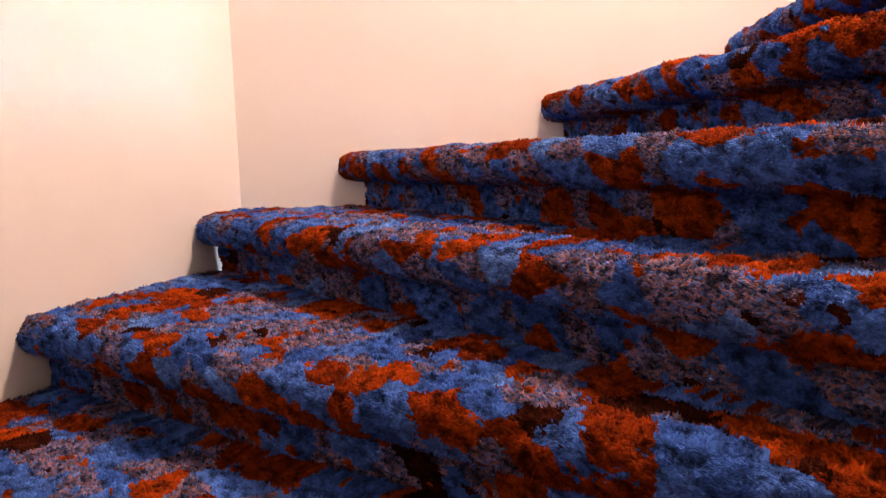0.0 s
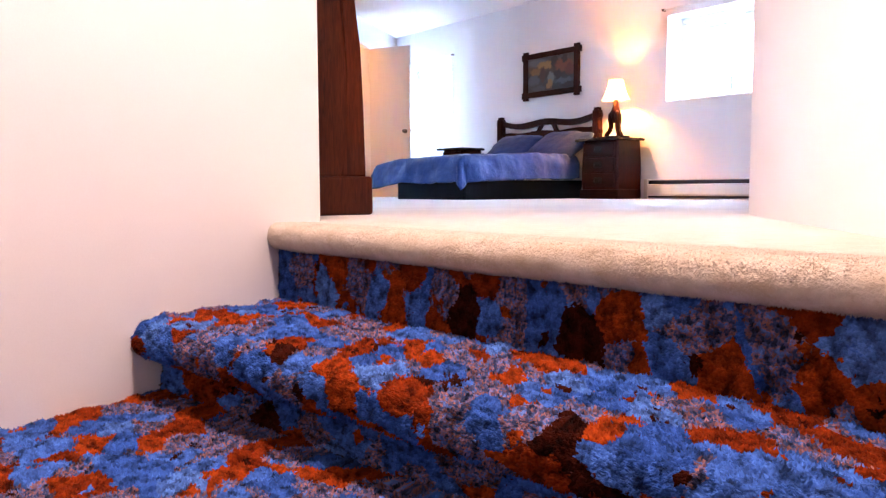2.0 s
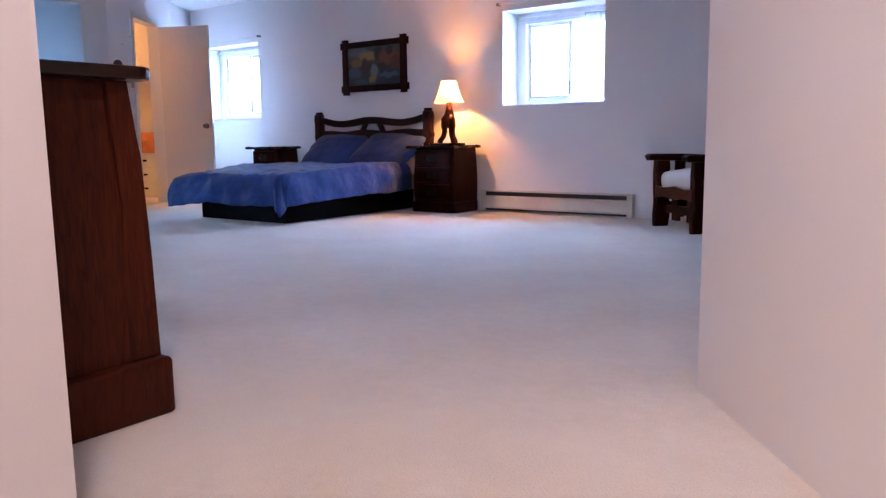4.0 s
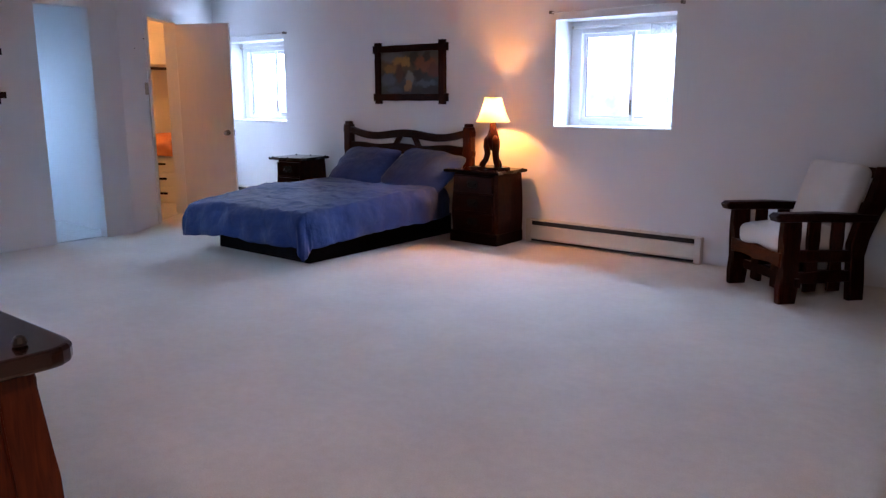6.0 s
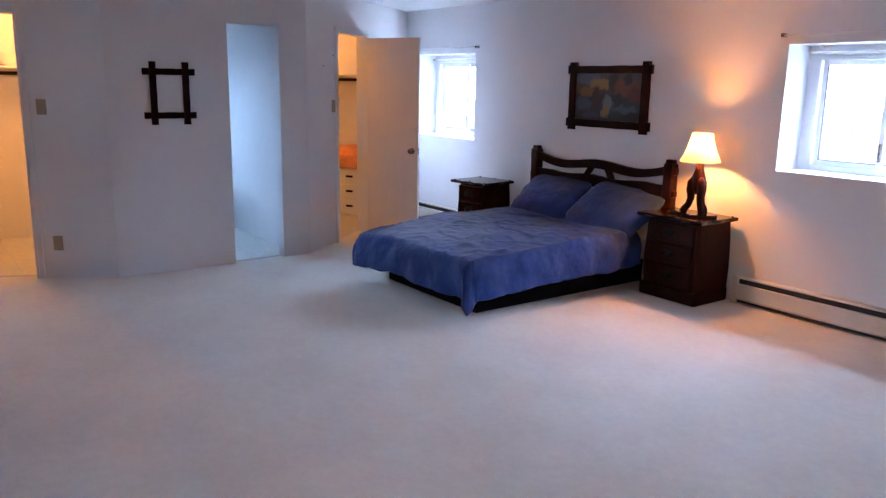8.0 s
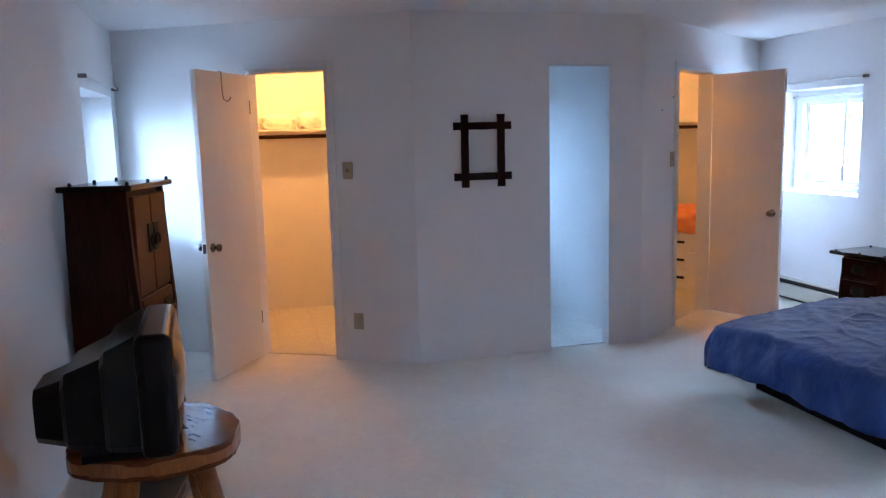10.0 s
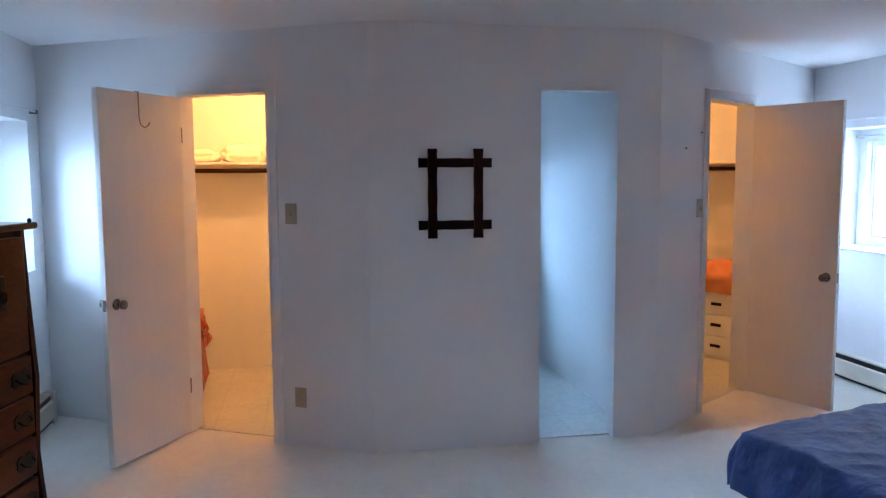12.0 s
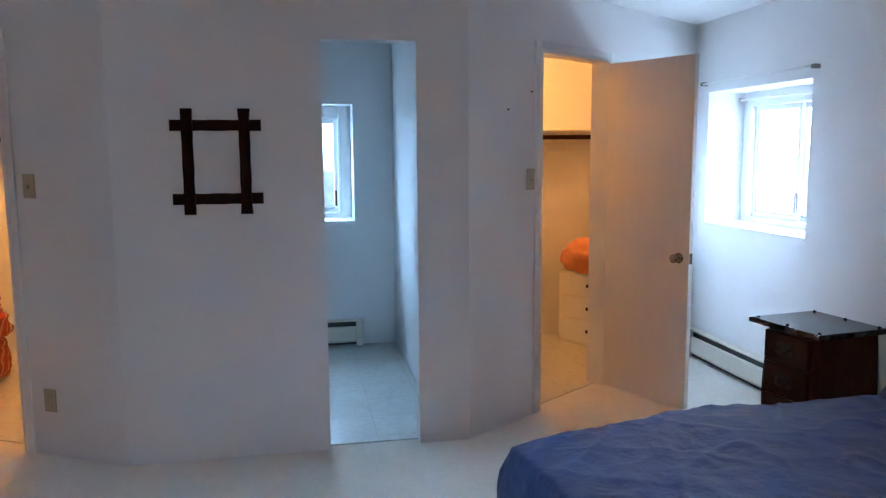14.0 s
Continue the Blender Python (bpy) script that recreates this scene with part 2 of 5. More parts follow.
def outside_view(name, dark, light, high):
    """Misty winter trees under a white sky."""
    m, tree, b = material(name, 1.0)
    tree.nodes.remove(b)
    at = spot(tree, (1, 1, 1))
    branch = node(tree, "ShaderNodeTexNoise", Scale=2.6, Detail=7.0, Roughness=0.62)
    tree.links.new(at, branch.inputs["Vector"])
    cut = tree.nodes.new("ShaderNodeSeparateXYZ")
    tree.links.new(at, cut.inputs[0])
    low = ramp(tree, branch.outputs[0], [(0.36, dark), (0.66, light)])
    height = node(tree, "ShaderNodeMapRange", From_Min=1.25, From_Max=2.7)
    tree.links.new(cut.outputs[2], height.inputs[0])
    tone = blend(tree, height.outputs[0], low, high)
    e = node(tree, "ShaderNodeEmission", Strength=DAY)
    tree.links.new(tone, e.inputs[0])
    tree.links.new(e.outputs[0], tree.nodes["Material Output"].inputs[0])
    return m


# one view at three strengths, set only to balance the light through each window
trees_view = outside_view("misty_trees", (0.050, 0.074, 0.082), (0.115, 0.150, 0.160), (2.4, 3.7, 4.7))
brighter_view = outside_view("misty_trees_brightened", (0.045, 0.068, 0.080), (0.105, 0.145, 0.160), (2.9, 4.8, 6.2))
dimmer_view = outside_view("misty_trees_dimmed", (0.018, 0.030, 0.036), (0.045, 0.072, 0.084), (1.05, 2.0, 2.7))


# ---------------------------------------------------------------- mesh tools
def part(name, bm, mat, parent=None, label="", smooth=False, place=None):
    data = bpy.data.meshes.new(name)
    bmesh.ops.recalc_face_normals(bm, faces=bm.faces)
    bm.to_mesh(data)
    bm.free()
    data.materials.append(mat)
    if smooth:
        for p in data.polygons:
            p.use_smooth = True
    ob = new(name, data)
    if parent is not None:
        ob.parent = parent
    if place is not None:
        ob.matrix_basis = place
    if label:
        ob["label"] = label
    return ob


def thing(name, at, label, category, group=""):
    ob = new(name)
    ob.empty_display_size = 0.1
    ob.matrix_basis = at
    return tagged(ob, label, category, group)


def box(x0, x1, y0, y1, z0, z1, bevel=0.0, steps=2, bm=None):
    bm2 = bmesh.new()
    bmesh.ops.create_cube(bm2, size=1.0)
    for v in bm2.verts:
        v.co = Vector(((x0 + x1) / 2 + v.co.x * (x1 - x0), (y0 + y1) / 2 + v.co.y * (y1 - y0), (z0 + z1) / 2 + v.co.z * (z1 - z0)))
    if bevel:
        bmesh.ops.bevel(bm2, geom=bm2.edges[:], offset=bevel, segments=steps, affect="EDGES", profile=0.5)
    return bm2 if bm is None else merge(bm, bm2)


def merge(bm, other):
    data = bpy.data.meshes.new("joined")
    other.to_mesh(data)
    other.free()
    bm.from_mesh(data)
    bpy.data.meshes.remove(data)
    return bm


def turned(bm, m):
    bmesh.ops.transform(bm, matrix=m, verts=bm.verts)
    return bm


def slab(points, z0, z1, bevel=0.0, steps=2):
    """An upright prism over a closed outline."""
    bm = bmesh.new()
    low, high = ([bm.verts.new((x, y, z)) for x, y in points] for z in (z0, z1))
    n = len(points)
    bm.faces.new(low[::-1]), bm.faces.new(high)
    for i in range(n):
        bm.faces.new((low[i], low[(i + 1) % n], high[(i + 1) % n], high[i]))
    if bevel:
        edges = [e for e in bm.edges if abs(e.verts[0].co.z - e.verts[1].co.z) < 1e-6]
        bmesh.ops.bevel(bm, geom=edges, offset=bevel, segments=steps, affect="EDGES", profile=0.5)
    return bm


def lathe(profile, sides=24):
    """A turned shape about z from (radius, height) pairs."""
    bm = bmesh.new()
    rings = [[bm.verts.new((r * math.cos(2 * math.pi * i / sides), r * math.sin(2 * math.pi * i / sides), z)) for i in range(sides)] for r, z in profile]
    for a, b in zip(rings, rings[1:]):
        for i in range(sides):
            bm.faces.new((a[i], a[(i + 1) % sides], b[(i + 1) % sides], b[i]))
    bm.faces.new(rings[0][::-1]), bm.faces.new(rings[-1])
    return bm


def tube(points, radius, sides=8):
    """A round bar along points; radius may be a list."""
    bm, rings = bmesh.new(), []
    for i, p in enumerate(points):
        p = Vector(p)
        d = (Vector(points[min(i + 1, len(points) - 1)]) - Vector(points[max(i - 1, 0)])).normalized()
        u = d.orthogonal().normalized()
        if rings:
            u = (last - d * last.dot(d)).normalized()
        last, w = u, d.cross(u)
        r = radius[i] if isinstance(radius, (list, tuple)) else radius
        rings.append([bm.verts.new(p + r * (math.cos(2 * math.pi * k / sides) * u + math.sin(2 * math.pi * k / sides) * w)) for k in range(sides)])
    for a, b in zip(rings, rings[1:]):
        for k in range(sides):
            bm.faces.new((a[k], a[(k + 1) % sides], b[(k + 1) % sides], b[k]))
    bm.faces.new(rings[0][::-1]), bm.faces.new(rings[-1])
    return bm


def board(outline, thick, axis="y", bevel=0.006):
    """A flat board cut to an outline in (x, z) or, for axis x, in (y, z), its thickness centred on the axis."""
    bm = slab(outline, -thick / 2, thick / 2, bevel)
    for v in bm.verts:
        a, b, c = v.co
        v.co = (a, c, b) if axis == "y" else (c, a, b)
    return bm


def sheet(nu, nv, at):
    """A grid of faces through at(u, v), u and v from 0 to 1, with its uv in metres when at gives five numbers."""
    bm = bmesh.new()
    layer = bm.loops.layers.uv.new("UVMap")
    rows, uvs = [], []
    for j in range(nv + 1):
        line, luv = [], []
        for i in range(nu + 1):
            p = at(i / nu, j / nv)
            line.append(bm.verts.new(p[:3]))
            luv.append(p[3:5] if len(p) > 3 else (i / nu, j / nv))
        rows.append(line), uvs.append(luv)
    for j in range(nv):
        for i in range(nu):
            f = bm.faces.new((rows[j][i], rows[j][i + 1], rows[j + 1][i + 1], rows[j + 1][i]))
            for loop, (a, b) in zip(f.loops, ((j, i), (j, i + 1), (j + 1, i + 1), (j + 1, i))):
                loop[layer].uv = uvs[a][b]
    return bm


def wall(name, p, q, thick, z0, z1, holes=(), mat=None):
    """A wall whose inner face runs from p to q (the room on its left hand), with openings (u0, u1, low, high) cut through."""
    p, q = Vector((*p, 0)), Vector((*q, 0))
    along = (q - p).normalized()
    out = Vector((along.y, -along.x, 0))
    length = (q - p).length
    us = sorted({0, length, *(u for h in holes for u in h[:2])})
    zs = sorted({z0, z1, *(z for h in holes for z in h[2:])})
    bm, made = bmesh.new(), {}

    def vert(u, z, side):
        key = (round(u, 4), round(z, 4), side)
        if key not in made:
            made[key] = bm.verts.new(p + along * u + out * (thick * side) + Vector((0, 0, z)))
        return made[key]

    def solid(i, j):
        if not (0 <= i < len(us) - 1 and 0 <= j < len(zs) - 1):
            return False
        u, z = (us[i] + us[i + 1]) / 2, (zs[j] + zs[j + 1]) / 2
        return not any(h[0] < u < h[1] and h[2] < z < h[3] for h in holes)

    for i in range(len(us) - 1):
        for j in range(len(zs) - 1):
            if not solid(i, j):
                continue
            a, b, c, d = (us[i], zs[j]), (us[i + 1], zs[j]), (us[i + 1], zs[j + 1]), (us[i], zs[j + 1])
            for side in (0, 1):
                bm.faces.new([vert(*k, side) for k in (a, b, c, d)])
            for (di, dj), (s, e) in (((0, -1), (a, b)), ((1, 0), (b, c)), ((0, 1), (c, d)), ((-1, 0), (d, a))):
                if not solid(i + di, j + dj):
                    bm.faces.new((vert(*s, 0), vert(*e, 0), vert(*e, 1), vert(*s, 1)))
    return tagged(part(name, bm, mat or paint), kind="structure")


# ---------------------------------------------------------------- shell
TOP = 2.36
SOUTH, WEST = -5.64, -6.85
CX, CS, CN = -4.745, -3.655, -1.975           # middle wall of the closet block
A_END, B_END = (-5.84, SOUTH), (-6.15, 0.0)
STAIR_WEST, STAIR_SOUTH, EAST = (1.275, SOUTH), -8.195, 5.42
CORNER = (1.99, -7.835)
W1, W2, W3, WB = (-1.415, -0.385, 0.988, 1.862), (-5.95, -4.86, 0.97, 1.875), (-5.65, -4.58, 0.97, 1.885), (-3.20, -2.39, 0.955, 1.84)

BLEN = (Vector(B_END) - Vector((CX, CN))).length

tagged(wall("wall_north", (3.7, 0), (-7.2, 0), 0.36, -0.1, TOP, [(3.7 - w[1], 3.7 - w[0], w[2], w[3]) for w in (W1, W2)]), "white painted wall with two deep window recesses", "wall")
tagged(wall("wall_south", (-7.2, SOUTH), (1.165, SOUTH), 0.36, -0.1, TOP, [(W3[0] + 7.2, W3[1] + 7.2, W3[2], W3[3])]), "white painted wall behind the dresser and chest", "wall")
tagged(wall("wall_west", (WEST, 0), (WEST, SOUTH), 0.34, -0.1, TOP, [(-WB[1], -WB[0], WB[2], WB[3])]), "white painted outer wall of closets and bathroom", "wall")
tagged(wall("wall_middle", (CX, CN), (CX, CS), 0.11, 0, TOP, [(CN + 2.235, CN + 2.69, -0.01, 2.015)]), "white painted wall with a narrow doorway", "wall")
tagged(wall("wall_closet_south", (CX, CS), A_END, 0.10, 0, TOP, [(0.60, 1.205, -0.01, 2.03)]), "white painted angled wall with a closet opening", "wall")
tagged(wall("wall_closet_north", B_END, (CX, CN), 0.10, 0, TOP, [(BLEN - 1.28, BLEN - 0.58, -0.01, 2.03)]), "white painted angled wall with a closet opening", "wall")
tagged(wall("wall_bath_north", (-4.87, -2.09), (WEST, -2.09), 0.09, 0, TOP), "white painted bathroom wall", "wall")
tagged(wall("wall_bath_south", (WEST, -3.56), (-4.87, -3.56), 0.09, 0, TOP), "white painted bathroom wall", "wall")
tagged(wall("wall_stair_west", STAIR_WEST, CORNER, 0.12, -1.9, TOP), "cream white stairwell wall", "wall")
tagged(wall("wall_stair_south", CORNER, (EAST, STAIR_SOUTH), 0.12, -1.9, TOP), "cream white stairwell wall", "wall")
tagged(wall("wall_stair_east", (EAST, STAIR_SOUTH), (EAST, -5.99), 0.12, -1.9, TOP), "cream white stairwell wall", "wall")
tagged(wall("wall_stair_north", (EAST, -5.99), (3.25, -5.99), 0.12, -1.9, TOP), "cream white stairwell wall", "wall")
tagged(wall("wall_partition", (3.26, -5.90), (1.865, -4.196), 0.11, 0, TOP), "white painted angled partition beside the stairs", "wall")
tagged(wall("wall_east", (3.6, -5.75), (3.6, 0.0), 0.34, -0.1, TOP), "plain white painted wall", "wall")
tagged(part("ceiling", box(-7.25, 5.6, -8.35, 0.4, TOP, TOP + 0.1), ceiling_paint), "flat white painted ceiling", "ceiling", kind="structure")
tagged(part("floor", slab([(-7.2, SOUTH), (1.265, SOUTH), (1.31, -5.775), (3.22, -5.745), (3.65, -5.70), (3.65, 0.05), (-7.2, 0.05)], -0.12, 0), cream_carpet),
       "cream wall-to-wall carpet with trodden nap", "carpet", kind="structure")

for name, x0, x1, y0, y1 in (("floor_bath", WEST, -4.80, -3.56, -2.09),):
    tagged(part(name, slab([(x0, y0), (x1, y0), (x1, y1), (x0, y1)], 0.001, 0.006), vinyl_floor), "pale marbled vinyl floor tiles", "floor", kind="structure")
tagged(part("floor_closet_south", slab([(-4.86, CS - 0.02), (-5.87, SOUTH), (WEST, SOUTH), (WEST, -3.65), (-4.95, -3.65)], 0.001, 0.006), vinyl_floor), "pale marbled vinyl floor tiles", "floor", kind="structure")
tagged(part("floor_closet_north", slab([(-4.95, -2.0), (WEST, -2.0), (WEST, 0.0), (-6.20, 0.0), (-4.86, -1.93)], 0.001, 0.006), vinyl_floor), "pale marbled vinyl floor tiles", "floor", kind="structure")

for name, m, w, h in (("backdrop_north", pose(-3, 3.0, 1.2, 90, 0, 0), 16, 9), ("backdrop_south", pose(-5.2, -8.6, 1.2, 90, 0, 0), 8, 9), ("backdrop_west", pose(-9.6, -2.9, 1.2, 90, 0, 90), 8, 9)):
    bm = bmesh.new()
    bmesh.ops.create_grid(bm, x_segments=1, y_segments=1, size=0.5)
    for v in bm.verts:
        v.co = m @ Vector((v.co.x * w, v.co.y * h, 0))
    tagged(part(name, bm, {"backdrop_west": dimmer_view, "backdrop_south": brighter_view}.get(name, trees_view)), "misty trees under a white sky", "backdrop", kind="structure")

# ---------------------------------------------------------------- stairs
LINES = [((3.2, -5.79), 180.8), ((3.36, -5.99), 187.4), ((3.435, -5.975), 206.0), ((3.505, -6.095), 220.4), ((3.555, -6.165), 230.8),
         ((3.585, -6.165), 247.0), ((3.595, -6.145), 264.0), ((3.595, -6.145), 281.0), ((3.595, -6.145), 298.0)]
OUTER = [(STAIR_WEST, CORNER), (CORNER, (EAST, STAIR_SOUTH)), ((EAST, STAIR_SOUTH), (EAST, -5.99))]


def reach(start, degrees):
    """How far a line from start runs before it meets a stairwell wall."""
    d, best = Vector((math.cos(radians(degrees)), math.sin(radians(degrees)))), 9.0
    for p, q in OUTER:
        p, e = Vector(p), Vector(q) - Vector(p)
        det = d.x * -e.y + e.x * d.y
        if abs(det) > 1e-6:
            w = p - Vector(start)
            r, s = (w.x * -e.y + e.x * w.y) / det, (d.x * w.y - d.y * w.x) / det
            if r > 0 and -0.02 <= s <= 1.02:
                best = min(best, r)
    return best + 0.012


def height(k):
    return -0.04 - 0.175 * k


def on_line(k, u):
    """The point a share u along riser line k, which may lie between two lines."""
    i = min(int(k), len(LINES) - 2)
    f = k - i
    (a, ta), (b, tb) = LINES[i], LINES[i + 1]
    start, deg = Vector(a).lerp(Vector(b), f), ta + (tb - ta) * f
    r = reach(start, deg)
    return start + Vector((math.cos(radians(deg)), math.sin(radians(deg)))) * (0.02 + (r - 0.02) * u), deg, r


def pile(p, amount):
    v = Vector(p)
    return amount * (noise.noise(v * 24) + 0.9 * noise.noise(v * 58) + 0.8 * noise.noise(v * 9))


def nose_profile(z, back, roll, drop):
    """Offsets and heights round a carpeted nosing and down its riser."""
    rim = [(roll * math.cos(radians(a)), z - roll + roll * math.sin(radians(a))) for a in range(75, -91, -15)]
    return rim + [(back, z - 2 * roll - 0.004)] + [(back, z - 2 * roll - (drop - 2 * roll) * s / 8) for s in range(1, 9)]


def step_mesh(k):
    """Tread and riser k as one sheet of carpet, wall to wall."""
    z = height(k)
    run = nose_profile(z, -0.036, 0.043, 0.181)
    treads = 40
    total = treads + len(run)

    def at(u, v):
        j = round(v * (total - 1))
        if j < treads:
            f = j / treads
            q, deg, r = on_line(k - 1 + f, u)
            p = Vector((q.x, q.y, z))
            t = Vector((-math.sin(radians(deg)), math.cos(radians(deg)), 0))
            if f == 0:
                p -= t * 0.045
            up = Vector((0, 0, 1))
            depth = (on_line(k, u)[0] - on_line(k - 1, u)[0]).length
            v_len = f * depth
        else:
            o, h = run[j - treads]
            q, deg, r = on_line(k, u)
            t = Vector((-math.sin(radians(deg)), math.cos(radians(deg)), 0))
            p = Vector((q.x, q.y, h)) + t * o
            up = (t * max(o, 0.0) * 30 + Vector((0, 0, 1 if j - treads < 5 else 0)) + t * 0.3).normalized()
            v_len = (q - on_line(k - 1, u)[0]).length + 0.016 * (j - treads)
        p += up * pile(p, 0.0085)
        p.z += 0.008 * noise.noise(Vector((p.x * 4, p.y * 4, k)))
        return (*p, r * u + 0.37 * k, v_len + 1.7 * k)

    return sheet(230, total - 1, at)


stairs = tagged(new("stairs"), "winding stairs covered in blue and rust shag carpet", "stairs", kind="structure")


def landing_nose(u, v):
    """The cream carpet rolled over the top edge."""
    run = [(-0.10, -0.001), (-0.09, 0.0008), (-0.02, 0.002)] + [(0.036 * math.cos(radians(a)), -0.033 + 0.036 * math.sin(radians(a))) for a in range(80, -91, -10)] + [(-0.02, -0.075)]
    o, h = run[round(v * (len(run) - 1))]
    q, deg, r = on_line(0, u)
    p = Vector((q.x, q.y - o, h))
    p += Vector((0, -1, 0.5)) * pile(p, 0.0024) * (1 if o > 0 else 0)
    p.z += 0.006 * noise.noise(Vector((p.x * 3, 0, 0))) * (1 if o > 0 else 0)
    return (*p, r * u, v * 0.2)


part("top_nosing", sheet(120, 21, landing_nose), cream_carpet, stairs, "soiled cream carpet rolled over the top step edge", True)


def top_riser(u, v):
    q, deg, r = on_line(0, u)
    p = Vector((q.x, q.y + 0.008, -0.07 - 0.15 * v))
    p.y -= pile(p, 0.004)
    return (*p, r * u, 0.3 + 0.13 * v)


def tufts(base, count, length, seed, thick=0.0046):
    """Upstanding yarn ends all over a carpet sheet, as one mesh that shares the sheet's pattern."""
    me = base.data
    n, rng = len(me.polygons), np.random.default_rng(seed)
    co = np.empty(len(me.vertices) * 3)
    me.vertices.foreach_get("co", co)
    co = co.reshape(-1, 3)
    ids = np.empty(len(me.loops), dtype=np.int32)
    me.loops.foreach_get("vertex_index", ids)
    ids = ids.reshape(-1, 4)
    uv = np.empty(len(me.loops) * 2)
    me.uv_layers[0].data.foreach_get("uv", uv)
    uv = uv.reshape(-1, 4, 2)
    area, norm = np.empty(n), np.empty(n * 3)
    me.polygons.foreach_get("area", area)
    me.polygons.foreach_get("normal", norm)
    norm = norm.reshape(-1, 3)
    flip = np.where((norm[:, 2] < -0.3) & (np.abs(co[ids[:, 0], 2] - co[:, 2].max()) < 0.02), -1.0, 1.0)[:, None]
    pick = rng.choice(n, count, p=area / area.sum())
    a, b = rng.random((count, 1)), rng.random((count, 1))
    mix = lambda q: (q[:, 0] * (1 - a) + q[:, 1] * a) * (1 - b) + (q[:, 3] * (1 - a) + q[:, 2] * a) * b
    p, q, up = mix(co[ids[pick]]), mix(uv[pick]), (norm * flip)[pick]
    lean = up + rng.normal(0, 0.28, (count, 3))
    lean[:, 2] -= 0.15
    lean /= np.linalg.norm(lean, axis=1, keepdims=True)
    side = np.cross(lean, rng.normal(0, 1, (count, 3)))
    side /= np.linalg.norm(side, axis=1, keepdims=True)
    other = np.cross(lean, side)
    r, tall = rng.uniform(0.7 * thick, 1.3 * thick, (count, 1)), length * rng.uniform(0.5, 1.25, (count, 1))
    foot = p - up * 0.002
    ring = [foot + r * (math.cos(t) * side + math.sin(t) * other) for t in (0, 2.1, 4.2)]
    verts = np.stack([*ring, p + lean * tall], axis=1).reshape(-1, 3)
    base_id = np.arange(count)[:, None] * 4
    faces = (base_id[:, :, None] + np.array([[0, 1, 3], [1, 2, 3], [2, 0, 3]])[None]).reshape(-1, 3)
    return verts, faces, np.repeat(q, 9, axis=0)


edge = bpy.data.objects["top_nosing"]
if sum(p.normal.y for p in edge.data.polygons) > 0:
    edge.data.flip_normals()
fuzz = tufts(edge, 26000, 0.0042, 90, 0.0020)
data = bpy.data.meshes.new("nosing_pile")
data.from_pydata(fuzz[0].tolist(), [], fuzz[1].tolist())
data.polygons.foreach_set("use_smooth", [True] * len(data.polygons))
data.materials.append(cream_carpet)
tagged(new("nosing_pile", data), "fuzzy cream carpet pile over the top step edge", "carpet", kind="stuff")

PILE = []
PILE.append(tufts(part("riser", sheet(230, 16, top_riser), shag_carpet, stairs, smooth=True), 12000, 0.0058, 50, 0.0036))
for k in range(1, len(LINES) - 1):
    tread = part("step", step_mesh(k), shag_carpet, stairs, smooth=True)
    if k < 7:
        PILE.append(tufts(tread, 42000, 0.0058, k, 0.0036))
shift, all_faces = 0, []
for verts, faces, _ in PILE:
    all_faces.append(faces + shift)
    shift += len(verts)
data = bpy.data.meshes.new("carpet_pile")
data.from_pydata(np.concatenate([p[0] for p in PILE]).tolist(), [], np.concatenate(all_faces).tolist())
data.polygons.foreach_set("use_smooth", [True] * len(data.polygons))
layer = data.uv_layers.new(name="UVMap")
layer.data.foreach_set("uv", np.concatenate([p[2] for p in PILE]).ravel())
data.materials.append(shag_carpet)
tagged(new("carpet_pile", data), "deep shag yarn pile of the blue and rust stair carpet", "carpet", kind="stuff")
tagged(part("floor_lower", box(1.9, EAST, STAIR_SOUTH, -5.99, height(8) - 0.1, height(8)), shag_carpet), "lower hall floor under blue and rust shag carpet", "floor", kind="structure")

